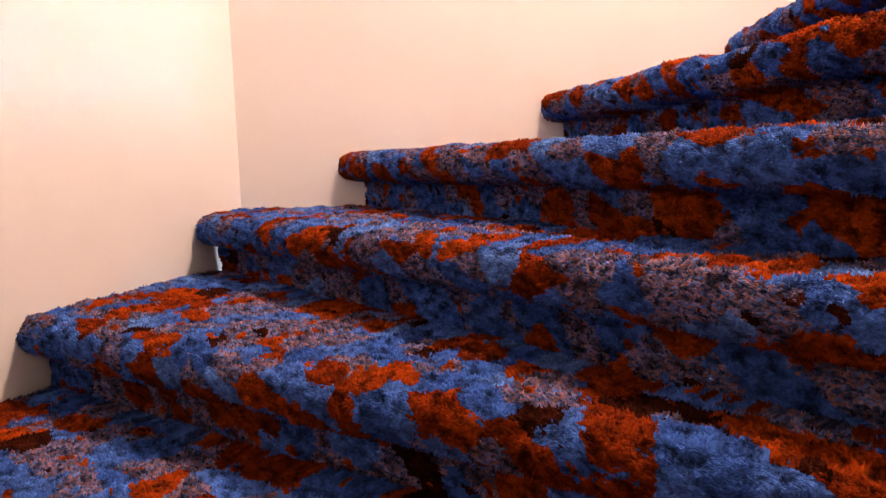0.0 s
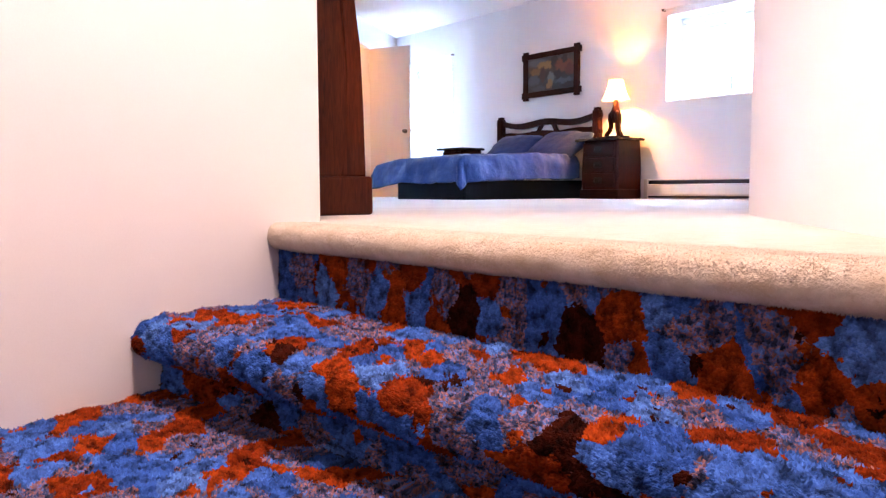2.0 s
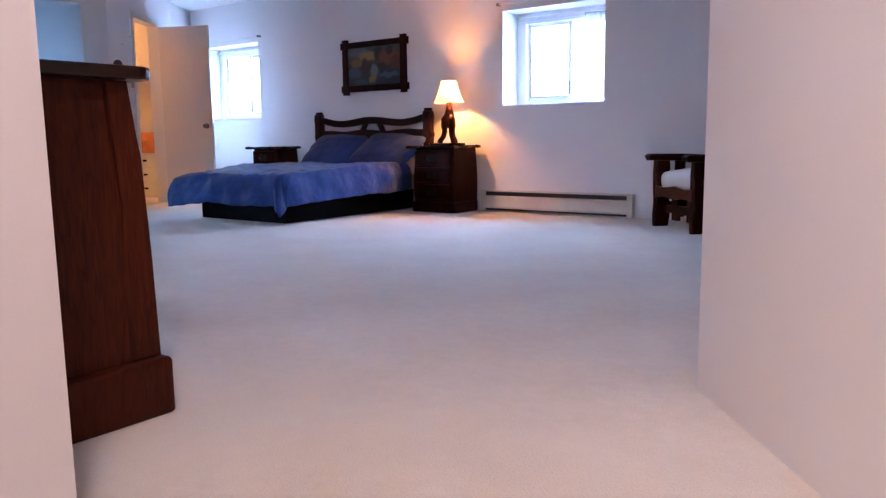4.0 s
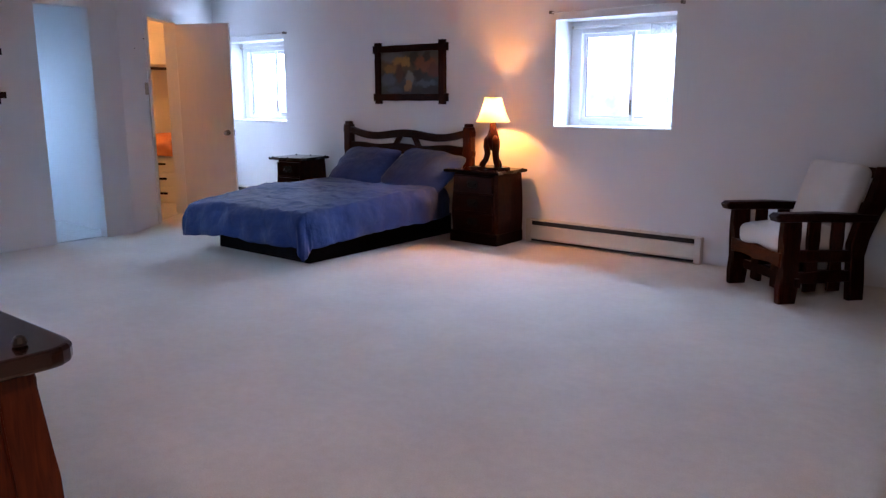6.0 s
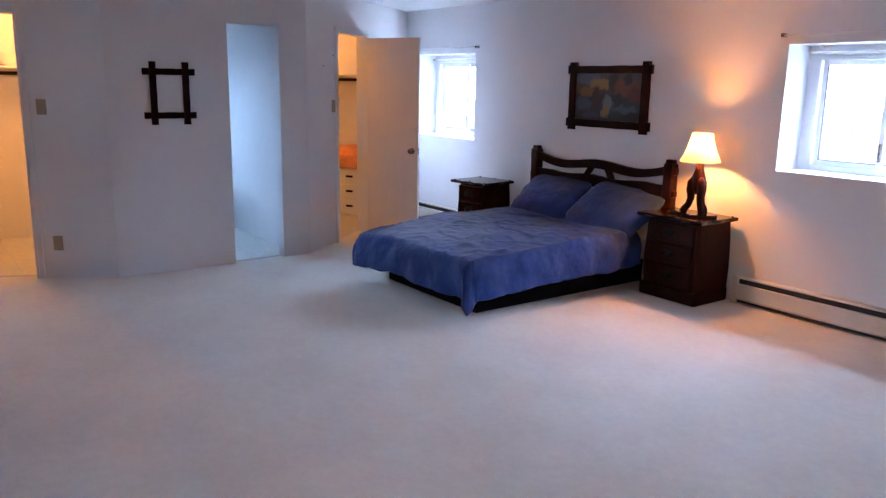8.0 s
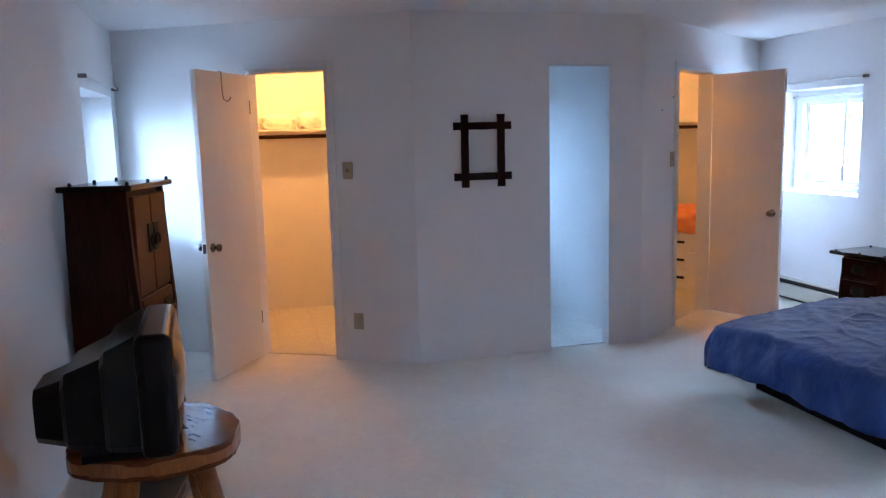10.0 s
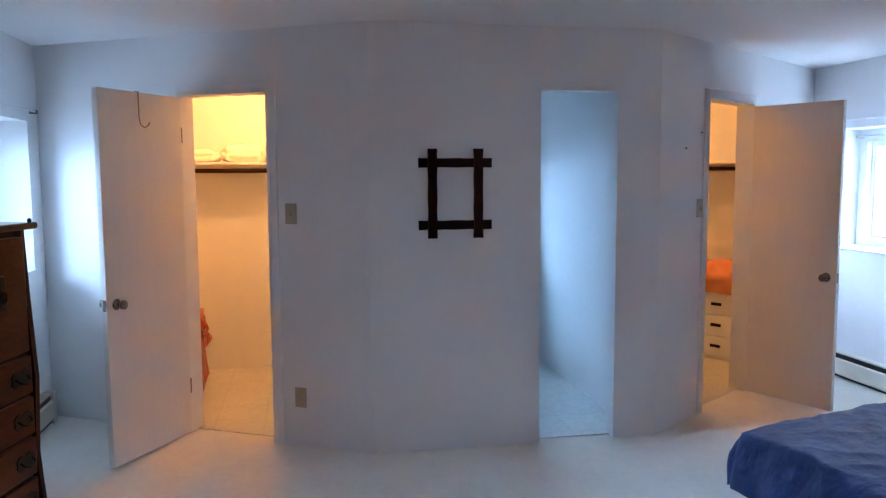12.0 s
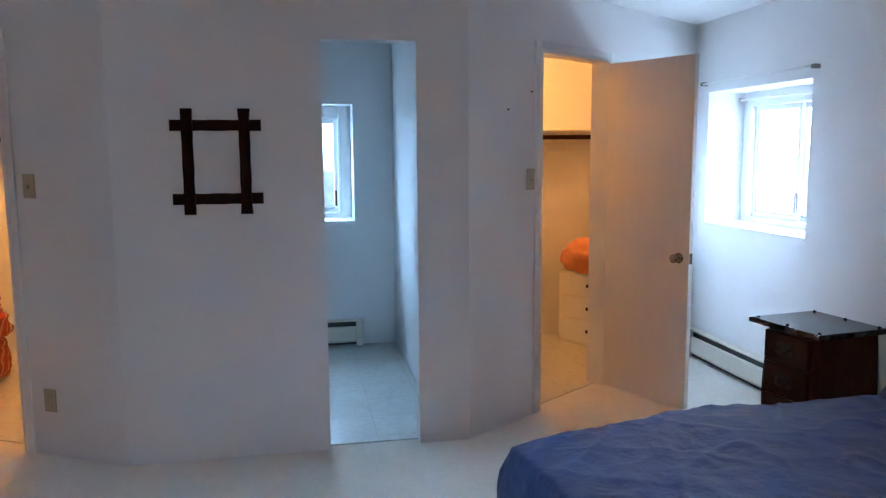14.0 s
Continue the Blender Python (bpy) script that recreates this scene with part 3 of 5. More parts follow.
# ---------------------------------------------------------------- windows and heaters
def window(name, m, w, h, label, sheer=False, rod=True):
    """A white sliding window deep in its recess, seen from inside; m stands at the opening's lower left, on the wall's face, y outwards."""
    win = tagged(new(name), label, "window", kind="structure")
    win.matrix_basis = m
    y0, y1, f, low = 0.27, 0.35, 0.10, 0.055
    for x0, x1, z0, z1 in ((0, f, 0, h), (w - f, w, 0, h), (f, w - f, 0, low), (f, w - f, h - f, h)):
        part("window_frame", box(x0, x1, y0, y1, z0, z1, 0.004), window_white, win)
    for x0, x1, z0, z1 in ((f - 0.022, f, low, h - f + 0.022), (w - f, w - f + 0.022, low, h - f + 0.022), (f, w - f, h - f, h - f + 0.022)):
        part("stop_bead", box(x0, x1, y0 - 0.012, y0 + 0.002, z0, z1, 0.004), window_white, win)
    mid = w * 0.53
    for k, (x0, x1, y) in enumerate(((f - 0.005, mid + 0.02, 0.300), (mid - 0.02, w - f + 0.005, 0.325))):
        s, z0, z1 = 0.038, low - 0.004, h - f + 0.004
        bm = box(x0, x0 + s, y, y + 0.022, z0, z1, 0.003)
        box(x1 - s, x1, y, y + 0.022, z0, z1, 0.003, bm=bm)
        box(x0 + s, x1 - s, y, y + 0.022, z0, z0 + s, 0.003, bm=bm)
        box(x0 + s, x1 - s, y, y + 0.022, z1 - s, z1, 0.003, bm=bm)
        sash = part("sash", bm, window_white, win)
        part("gasket", box(x0 + s - 0.004, x0 + s + 0.003, y - 0.001, y + 0.010, z0 + s, z1 - s), rubber_grey, sash, "thin grey glazing gasket")
        part("gasket", box(x0 + s, x1 - s, y - 0.001, y + 0.010, z0 + s - 0.003, z0 + s + 0.003), rubber_grey, sash)
        pane = part("pane", box(x0 + s, x1 - s, y + 0.012, y + 0.016, z0 + s, z1 - s), glass, win)
        pane.visible_shadow = False
    catch = mid if rod else w - f - 0.02
    part("latch", box(catch - 0.008, catch + 0.008, 0.286, 0.30, h * 0.12, h * 0.26, 0.003), chrome, win)
    part("window_sill", box(0.002, w - 0.002, -0.012, 0.268, 0.0, 0.014, 0.004), gloss_paint, win, "white painted sill")
    if rod:
        bar = thing("curtain_rod", m, "thin white curtain rod fixed above the window recess", "curtain rod", "curtain rods over the windows")
        part("rail", tube([(-0.03, -0.035, h + 0.055), (w + 0.05, -0.035, h + 0.060)], 0.006), gloss_paint, bar, smooth=True)
        for x in (-0.03, w + 0.05):
            part("bracket", box(x - 0.012, x + 0.012, -0.048, -0.001, h + 0.045, h + 0.07, 0.004), chrome, bar)
        inner = thing("curtain_rod", m, "slim white sheer rod inside the window recess", "curtain rod", "curtain rods over the windows")
        part("rail", tube([(0.03, 0.215, h - 0.052), (w - 0.03, 0.215, h - 0.052)], 0.008), gloss_paint, inner, smooth=True)
        for x in (0.03, w - 0.05):
            part("bracket", box(x, x + 0.02, 0.205, 0.268, h - 0.064, h - 0.040, 0.004), heater_enamel, inner)
    if sheer:
        def fold(u, v):
            x = w - 0.30 + 0.27 * u - 0.03 * v * (1 - u)
            return x, 0.22 + 0.012 * math.sin(u * 26) * (0.4 + 0.6 * v), h - 0.06 - (h - 0.12) * v
        cur = part("sheer_curtain", sheet(60, 24, fold), sheer_cloth, None, smooth=True, place=m)
        cur.modifiers.new("cloth", "SOLIDIFY").thickness = 0.002
        tagged(cur, "white sheer curtain gathered at the window's edge", "curtain")
    return win


sheer_cloth, _t, _b = material("sheer_cloth", 0.9)
_b.inputs["Base Color"].default_value = (0.85, 0.86, 0.86, 1)
_tr, _mx = _t.nodes.new("ShaderNodeBsdfTransparent"), _t.nodes.new("ShaderNodeMixShader")
_wv = node(_t, "ShaderNodeTexNoise", Scale=90.0, Detail=2.0)
_t.links.new(spot(_t), _wv.inputs["Vector"])
_t.links.new(ramp(_t, _wv.outputs[0], [(0.3, (0.25, 0.25, 0.25)), (0.7, (0.6, 0.6, 0.6))]), _mx.inputs[0])
_t.links.new(_b.outputs[0], _mx.inputs[2]), _t.links.new(_tr.outputs[0], _mx.inputs[1])
_t.links.new(_mx.outputs[0], _t.nodes["Material Output"].inputs[0])

window("window_1", pose(W1[0], 0, W1[2]), W1[1] - W1[0], W1[3] - W1[2], "white sliding window in a deep wall recess", True)
window("window_2", pose(W2[0], 0, W2[2]), W2[1] - W2[0], W2[3] - W2[2], "white sliding window in a deep recess beside the closet")
window("window_3", pose(W3[1], SOUTH, W3[2], 0, 0, 180), W3[1] - W3[0], W3[3] - W3[2], "white sliding window in a deep recess behind the chest")
window("window_4", pose(WEST, WB[0], WB[2], 0, 0, 90), WB[1] - WB[0], WB[3] - WB[2], "white bathroom window in a deep recess", rod=False)


def heater(m, length, label):
    h = thing("baseboard_heater", m, label, "heater", "baseboard heaters")
    prof = [(0, 0.03), (-0.055, 0.03), (-0.062, 0.045), (-0.062, 0.145), (-0.050, 0.152), (-0.012, 0.152), (-0.012, 0.188), (-0.055, 0.190), (-0.055, 0.200), (0, 0.203)]
    bm = slab(prof, 0.05, length - 0.05)
    for v in bm.verts:
        y, z, x = v.co
        v.co = (x, y, z)
    part("casing", bm, heater_enamel, h)
    # black bars fill the slot and bottom gap, standing in for their shade
    part("slot", box(0.05, length - 0.05, -0.045, -0.006, 0.150, 0.1895), black_metal, h, "dark heating slot")
    part("gap_shade", box(0.05, length - 0.05, -0.050, -0.004, 0.012, 0.031), black_metal, h)
    for x in (0, length - 0.05):
        part("end_cap", box(x, x + 0.05, -0.064, -0.001, 0.0, 0.205, 0.004), heater_enamel, h)
    return h


heater(pose(-1.63, -0.001, 0), 1.55, "cream enamel baseboard heater below the window")
heater(pose(-6.02, -0.001, 0), 1.60, "cream enamel baseboard heater behind the nightstand")
heater(pose(-4.40, SOUTH + 0.001, 0, 0, 0, 180), 1.30, "cream enamel baseboard heater behind the chest")
heater(pose(WEST + 0.001, -3.45, 0.006, 0, 0, 90), 1.10, "cream enamel baseboard heater below the bathroom window")

# ---------------------------------------------------------------- closet doors
UA = (Vector(A_END) - Vector((CX, CS))).normalized()
UB = (Vector(B_END) - Vector((CX, CN))).normalized()


def door_frame(name, start, way, u0, u1, side, label):
    """A thin casing round a closet opening; side is the way the room lies."""
    fr = tagged(new(name), label, "door frame", kind="structure")
    a = math.degrees(math.atan2(way.y, way.x))
    fr.matrix_basis = pose(start[0], start[1], 0, 0, 0, a)
    s = side
    y = sorted((s * 0.012, -s * 0.112))
    bm = box(u0 - 0.004, u0 + 0.018, *y, 0, 2.03, 0.002)
    part("jamb", bm, gloss_paint, fr)
    part("jamb", box(u1 - 0.018, u1 + 0.004, *y, 0, 2.03, 0.002), gloss_paint, fr)
    part("head", box(u0 - 0.004, u1 + 0.004, *y, 2.012, 2.034, 0.002), gloss_paint, fr)
    y = sorted((s * 0.012, -s * 0.001))
    for x0, x1, z0, z1 in ((u0 - 0.045, u0 - 0.004, 0, 2.075), (u1 + 0.004, u1 + 0.045, 0, 2.075), (u0 - 0.004, u1 + 0.004, 2.034, 2.075)):
        part("casing", box(x0, x1, *y, z0, z1, 0.004), paint, fr)
    return fr


door_frame("door_frame_1", (CX, CS), UA, 0.60, 1.205, 1, "white painted frame of the closet opening")
door_frame("door_frame_2", (CX, CN), UB, 0.58, 1.28, -1, "white painted frame of the closet opening")


def closet_door(name, hinge, end, label, hook):
    """A flush hollow-core door standing open; its hinge edge at hinge."""
    d = Vector(end) - Vector(hinge)
    w = d.length
    door = tagged(new(name), label, "door", kind="structure")
    door.matrix_basis = pose(hinge[0], hinge[1], 0, 0, 0, math.degrees(math.atan2(d.y, d.x)))
    part("door_leaf", box(0, w, -0.0175, 0.0175, 0.012, 2.0, 0.0025), door_paint, door)
    for side in (1, -1):
        knob = lathe([(0.028, 0.0), (0.030, 0.004), (0.012, 0.008), (0.010, 0.026), (0.018, 0.031), (0.025, 0.042), (0.024, 0.056), (0.013, 0.062)], 20)
        part("door_handle", turned(knob, pose(w - 0.065, side * 0.0175, 0.88, -90 * side, 0, 0)), chrome, door, "worn chrome round knob", True)
    part("latch_plate", box(w - 0.002, w + 0.0015, -0.011, 0.011, 0.85, 0.91), chrome, door)
    for z in (0.25, 1.74):
        part("hinge", turned(lathe([(0.007, 0), (0.007, 0.09)], 10), pose(-0.006, 0.012, z)), chrome, door)
    if hook:
        part("coat_hook", tube([(w * 0.55, 0, 2.003), (w * 0.55, 0.024, 2.003), (w * 0.55, 0.026, 1.86), (w * 0.55 - 0.005, 0.03, 1.825), (w * 0.55 - 0.02, 0.045, 1.81), (w * 0.55 - 0.032, 0.06, 1.825), (w * 0.55 - 0.034, 0.064, 1.84)], 0.0035), chrome, door, "thin metal over-door hook", True)
    return door


h1 = Vector((CX, CS)) + UA * 1.195 + Vector((0.02, -0.008))
h2 = Vector((CX, CN)) + UB * 1.27 + Vector((0.02, 0.008))
closet_door("door_1", h1, h1 + (Vector((-4.74, -5.04)) - h1).normalized() * 0.63, "white flush closet door standing open with a hook", True)
closet_door("door_2", h2, h2 + (Vector((-4.945, -0.685)) - h2).normalized() * 0.61, "white flush closet door standing wide open", False)


def plate(name, m, label, outlet=False):
    p = thing(name, m, label, "outlet" if outlet else "light switch")
    part("cover", box(-0.036, 0.036, -0.006, -0.0005, -0.058, 0.058, 0.002), plate_beige, p)
    if outlet:
        for z in (-0.022, 0.022):
            part("socket", box(-0.016, 0.016, -0.0085, -0.006, z - 0.014, z + 0.014, 0.002), plate_beige, p)
    else:
        part("toggle", box(-0.005, 0.005, -0.018, -0.006, -0.012, 0.006, 0.002), plate_beige, p)
    return p


angle_a = math.degrees(math.atan2(-UA.y, -UA.x))
angle_b = math.degrees(math.atan2(UB.y, UB.x))


def on_wall(start, way, u, z, turn):
    p = Vector(start) + way * u
    return pose(p.x, p.y, z, 0, 0, turn)


plate("light_switch", on_wall((CX, CS), UA, 0.475, 1.335, angle_a), "beige light switch plate beside the closet opening")
plate("wall_outlet", on_wall((CX, CS), UA, 0.44, 0.283, angle_a), "beige wall outlet plate near the floor", True)
plate("light_switch", on_wall((CX, CN), UB, 0.50, 1.332, angle_b), "beige light switch plate beside the closet opening")

# ---------------------------------------------------------------- closets
def closet_shelf(m, length, label):
    s = thing("closet_shelf", m, label, "shelf", "closet shelves")
    part("board", box(0, length, -0.30, 0, 0, 0.02, 0.003), shelf_white, s)
    part("cleat", box(0, length, -0.02, -0.001, -0.075, -0.001, 0.002), shelf_white, s)
    part("rod", tube([(0, -0.27, -0.045), (length, -0.27, -0.045)], 0.017, 14), stain_long, s, "dark wooden hanging rod", True)
    return s


closet_shelf(pose(WEST, SOUTH + 0.0, 1.63, 0, 0, 90), 1.98, "white closet shelf with a dark hanging rod")
closet_shelf(pose(WEST, -2.0, 1.63, 0, 0, 90), 2.0, "white closet shelf with a dark hanging rod")


def bundle(name, m, sx, sy, sz, mat, label, category, seed, square=0.6):
    """A soft folded bundle of cloth lying on its base."""
    bm = bmesh.new()
    bmesh.ops.create_icosphere(bm, subdivisions=4, radius=1.0)
    for v in bm.verts:
        n = v.co.normalized()
        r = 1 + 0.16 * noise.noise(n * 2.3 + Vector((seed, 0, 0))) + 0.07 * noise.noise(n * 6 + Vector((0, seed, 0)))
        q = Vector((abs(n.x) ** square * math.copysign(1, n.x), abs(n.y) ** square * math.copysign(1, n.y), max(n.z, -0.55))) * r
        v.co = Vector((q.x * sx, q.y * sy, (q.z + 0.55) * sz / 1.55))
    lowest = min(v.co.z for v in bm.verts)
    for v in bm.verts:
        v.co.z -= lowest
    return tagged(part(name, bm, mat, None, smooth=True, place=m), label, category)


for x, y, sx, sy, sz, seed in ((-6.70, -4.45, 0.11, 0.16, 0.13, 1), (-6.70, -4.80, 0.12, 0.17, 0.09, 2), (-6.68, -4.18, 0.12, 0.10, 0.14, 3)):
    bundle("folded_linen", pose(x, y, 1.651), sx, sy, sz, white_cloth, "rumpled white linen lying on the closet shelf", "linen", seed)

for u, z in ((0.30, 1.70), (0.50, 1.80)):
    nail = part("nail", turned(lathe([(0.003, 0), (0.003, 0.012), (0.005, 0.013), (0.004, 0.015)], 8), on_wall((CX, CN), UB, u, z, angle_b) @ pose(0, 0.004, 0, 90, 0, 0)), dark_iron, None)
    tagged(nail, "bare steel nail driven into white painted wall", "nail", "nails in the wall")

# ---------------------------------------------------------------- bed
BX0, BX1, BY1 = -3.69, -2.27, -2.02


def bed():
    b = thing("bed", pose(0, 0, 0), "double bed on a black platform with a rustic dark wooden headboard", "bed")
    part("platform", box(-3.56, -2.42, -1.86, -0.12, 0.0, 0.20, 0.006), base_black, b, "black box platform")
    part("mattress", box(BX0 + 0.06, BX1 - 0.06, BY1 + 0.10, -0.10, 0.20, 0.345, 0.04, 3), white_cloth, b)
    hb = new("headboard")
    hb.parent = b
    hb.matrix_basis = pose(0, 0, 0.012)
    wave = []
    n = 40
    for i in range(n + 1):
        s = i / n
        wave.append((-3.80 + s * 1.57, 0.895 + 0.032 * math.cos(2 * math.pi * (s - 0.5) * 1.3) * math.exp(-((s - 0.5) / 0.42) ** 2) + 0.065 * abs(2 * s - 1) ** 3))
    low = [(x, z - 0.062 - 0.012 * math.sin(math.pi * i / n)) for i, (x, z) in enumerate(wave)]
    part("top_rail", turned(board(wave + low[::-1], 0.045, bevel=0.008), pose(0, -0.075, 0)), stain_long, hb)
    rail = [(-3.79, 0.69), (BX1 + 0.02, 0.69), (BX1 + 0.02, 0.79)] + [(BX1 - 0.1 - (BX1 - BX0 - 0.2) * i / 10, 0.785 + 0.010 * math.sin(i * 1.3)) for i in range(11)] + [(-3.79, 0.79)]
    part("lower_rail", turned(board(rail, 0.04, bevel=0.006), pose(0, -0.075, 0)), stain_long, hb)
    for x, s in ((-3.09, -1), (-2.91, 1)):
        part("brace", turned(board([(x - 0.03 + s * 0.06, 0.77), (x + 0.03 + s * 0.06, 0.77), (x + 0.035 - s * 0.01, 0.88), (x - 0.025 - s * 0.01, 0.88)], 0.035, bevel=0.005), pose(0, -0.075, 0)), stain, hb)
    for x in (-3.79, -2.25):
        bm = box(x - 0.045, x + 0.045, -0.115, -0.035, -0.012, 0.965, 0.012)
        box(x - 0.06, x + 0.06, -0.105, -0.045, 0.875, 0.935, 0.012, bm=bm)
        box(x - 0.034, x + 0.034, -0.105, -0.045, 0.955, 0.995, 0.010, bm=bm)
        box(x - 0.06, x + 0.06, -0.105, -0.045, 0.70, 0.755, 0.012, bm=bm)
        part("post", bm, stain, hb, "notched dark wooden post")
    return b


bed()


def duvet_at(u, v):
    """The quilt: flat over the mattress, falling over both sides and the foot, its corners hanging low."""
    hang, top = 0.37, 0.465
    w, l = BX1 - BX0, -0.42 - BY1
    a, c = -hang + u * (w + 2 * hang), v * (l + hang)
    inner = hang - 0.20
    ea, ec = max(-a, a - w) - inner, c - l - inner
    if ea > 0 and ec > 0:                                   # the quilt's rounded corners
        pull_in = max(ea, ec) / math.hypot(ea, ec)
        ea, ec = ea * pull_in, ec * pull_in
        a, c = (-inner - ea if a < 0 else w + inner + ea), l + inner + ec
    oa = -a if a < 0 else max(0.0, a - w)
    ob = max(0.0, c - l)
    sx = -1 if a < 0 else 1
    x, y = BX0 + min(max(a, 0), w), -0.42 - min(c, l)
    power = 4.0 if sx < 0 else 2.6
    o = (oa ** power + ob ** power) ** (1 / power)
    diag, across = a * 0.8 + c * 0.6, a * 0.6 - c * 0.8
    puff = 0.026 * noise.noise(Vector((a * 1.7, c * 1.7, 0.3))) + 0.008 * noise.noise(Vector((diag * 2.1, across * 6.3, 3))) + 0.006 * noise.noise(Vector((diag * 6.7, across * 15.0, 5)))
    crease = 0.004 * (1 - min(1.0, abs(noise.noise(Vector((across * 1.6, diag * 4.3, 21)))) * 6)) ** 2 + 0.008 * (1 - min(1.0, abs(noise.noise(Vector((diag * 2.2, across * 5.1, 9)))) * 5)) ** 2
    bend = 0.15
    drop = 0.0 if o == 0 else (bend * (1 - math.cos(min(o / bend, math.pi / 2))) + max(0.0, o - bend * math.pi / 2))
    push = 0.0 if o == 0 else bend * math.sin(min(o / bend, math.pi / 2)) * 0.46
    wave = 0.040 * noise.noise(Vector((c * 4.3 + 7, a * 4.3, 1))) * min(1, o / 0.15)
    sag = 0.045 * min(1.0, c / l) ** 4 + 0.045 * (min(1.0, c / l) * min(1.0, max(0.0, 1 - a / w))) ** 3
    z = top - sag + puff + crease - drop * (0.90 + (0.10 * min(oa, ob) / hang if sx > 0 else 0.0))
    if o:
        flare = push + wave + max(0.0, o - 0.12) * (0.04 + (0.36 if sx > 0 else 0.16) * min(oa, ob) / hang)
        h = math.hypot(oa, ob)
        x += sx * flare * oa / h
        y -= flare * ob / h
    return x, y, max(z, 0.012)


quilt = part("duvet", sheet(170, 170, duvet_at), bedding, None, smooth=True)
quilt.modifiers.new("loft", "SOLIDIFY").thickness = 0.02
tagged(quilt, "rumpled plain blue duvet spread over the bed", "duvet")


def pillow(m, w, d, t, label, seed):
    """A soft filled pillow with rounded corners and drawn-in seams."""
    bm, rows = bmesh.new(), []
    na, nb = 56, 22
    for j in range(nb + 1):
        lat = math.pi * (j / nb - 0.5)
        line = []
        for i in range(na):
            lon = 2 * math.pi * i / na
            cx, cy = math.cos(lon), math.sin(lon)
            r = (abs(cx) ** 9 + abs(cy) ** 9) ** (-1 / 9)
            k = math.copysign(abs(math.cos(lat)) ** 0.55, 1)
            x, y = cx * r * k, cy * r * k
            h = math.sin(lat) * (0.45 + 0.55 * math.cos(min(1.0, math.hypot(x, y) / 1.25) * math.pi / 2))
            q = Vector((x * w / 2, y * d / 2, h * t / 2))
            q += Vector((0, 0, 1)) * (0.016 * noise.noise(Vector((q.x * 7, q.y * 12, seed))) + 0.007 * noise.noise(Vector((q.x * 22, q.y * 30, seed)))) * math.cos(lat)
            line.append(bm.verts.new(q))
        rows.append(line)
    for a, b in zip(rows, rows[1:]):
        for i in range(na):
            bm.faces.new((a[i], a[(i + 1) % na], b[(i + 1) % na], b[i]))
    bmesh.ops.remove_doubles(bm, verts=bm.verts, dist=0.0005)
    return tagged(part("pillow", bm, bedding, None, smooth=True, place=m), label, "pillow", "pillows on the bed")


pillow(pose(-3.35, -0.31, 0.590, 40, 0, 3), 0.70, 0.48, 0.19, "plump blue pillow leaning against the headboard", 1)
pillow(pose(-2.585, -0.335, 0.590, 38, 4, -9), 0.82, 0.50, 0.19, "plump blue pillow leaning towards the bedside lamp", 5)


# ---------------------------------------------------------------- nightstands, lamp, pictures
def belly(w, d, h, bulge, n=14):
    """A cabinet body with softly bowed front and sides: a ring of outline points per height."""
    def ring(z):
        s = z / h
        k = bulge * math.sin(math.pi * min(1, s * 1.15)) - bulge * 0.6 * (s > 0.85) * (s - 0.85) / 0.15
        return k
    bm, rows = bmesh.new(), []
    for i in range(n + 1):
        z = h * i / n
        k = ring(z)
        rows.append([bm.verts.new((x, y, z)) for x, y in ((-w / 2 - k, 0), (-w / 2 - k, -d - k + 0.02), (-w / 2 - k + 0.02, -d - k), (w / 2 + k - 0.02, -d - k), (w / 2 + k, -d - k + 0.02), (w / 2 + k, 0))])
    for a, b in zip(rows, rows[1:]):
        for j in range(6):
            bm.faces.new((a[j], a[(j + 1) % 6], b[(j + 1) % 6], b[j]))
    bm.faces.new(rows[0][::-1]), bm.faces.new(rows[-1])
    return bm


def pull(parent, x, y, z, wide=0.055):
    """A drop handle on a leaf-shaped iron back plate."""
    leaf = [(x + wide * 1.15 * math.cos(a) * (1 - 0.16 * math.cos(4 * a)), z + 0.034 * math.sin(a) * (1 + 0.22 * math.cos(6 * a))) for a in (2 * math.pi * i / 28 for i in range(28))]
    p = part("handle", turned(board(leaf, 0.006, bevel=0.0015), pose(0, y - 0.003, 0)), dark_iron, parent, "dark iron pull on a back plate")
    part("bail", tube([(x - wide * 0.7, y - 0.006, z + 0.006), (x - wide * 0.6, y - 0.024, z - 0.010), (x, y - 0.030, z - 0.020), (x + wide * 0.6, y - 0.024, z - 0.010), (x + wide * 0.7, y - 0.006, z + 0.006)], 0.0055), dark_iron, p, smooth=True)


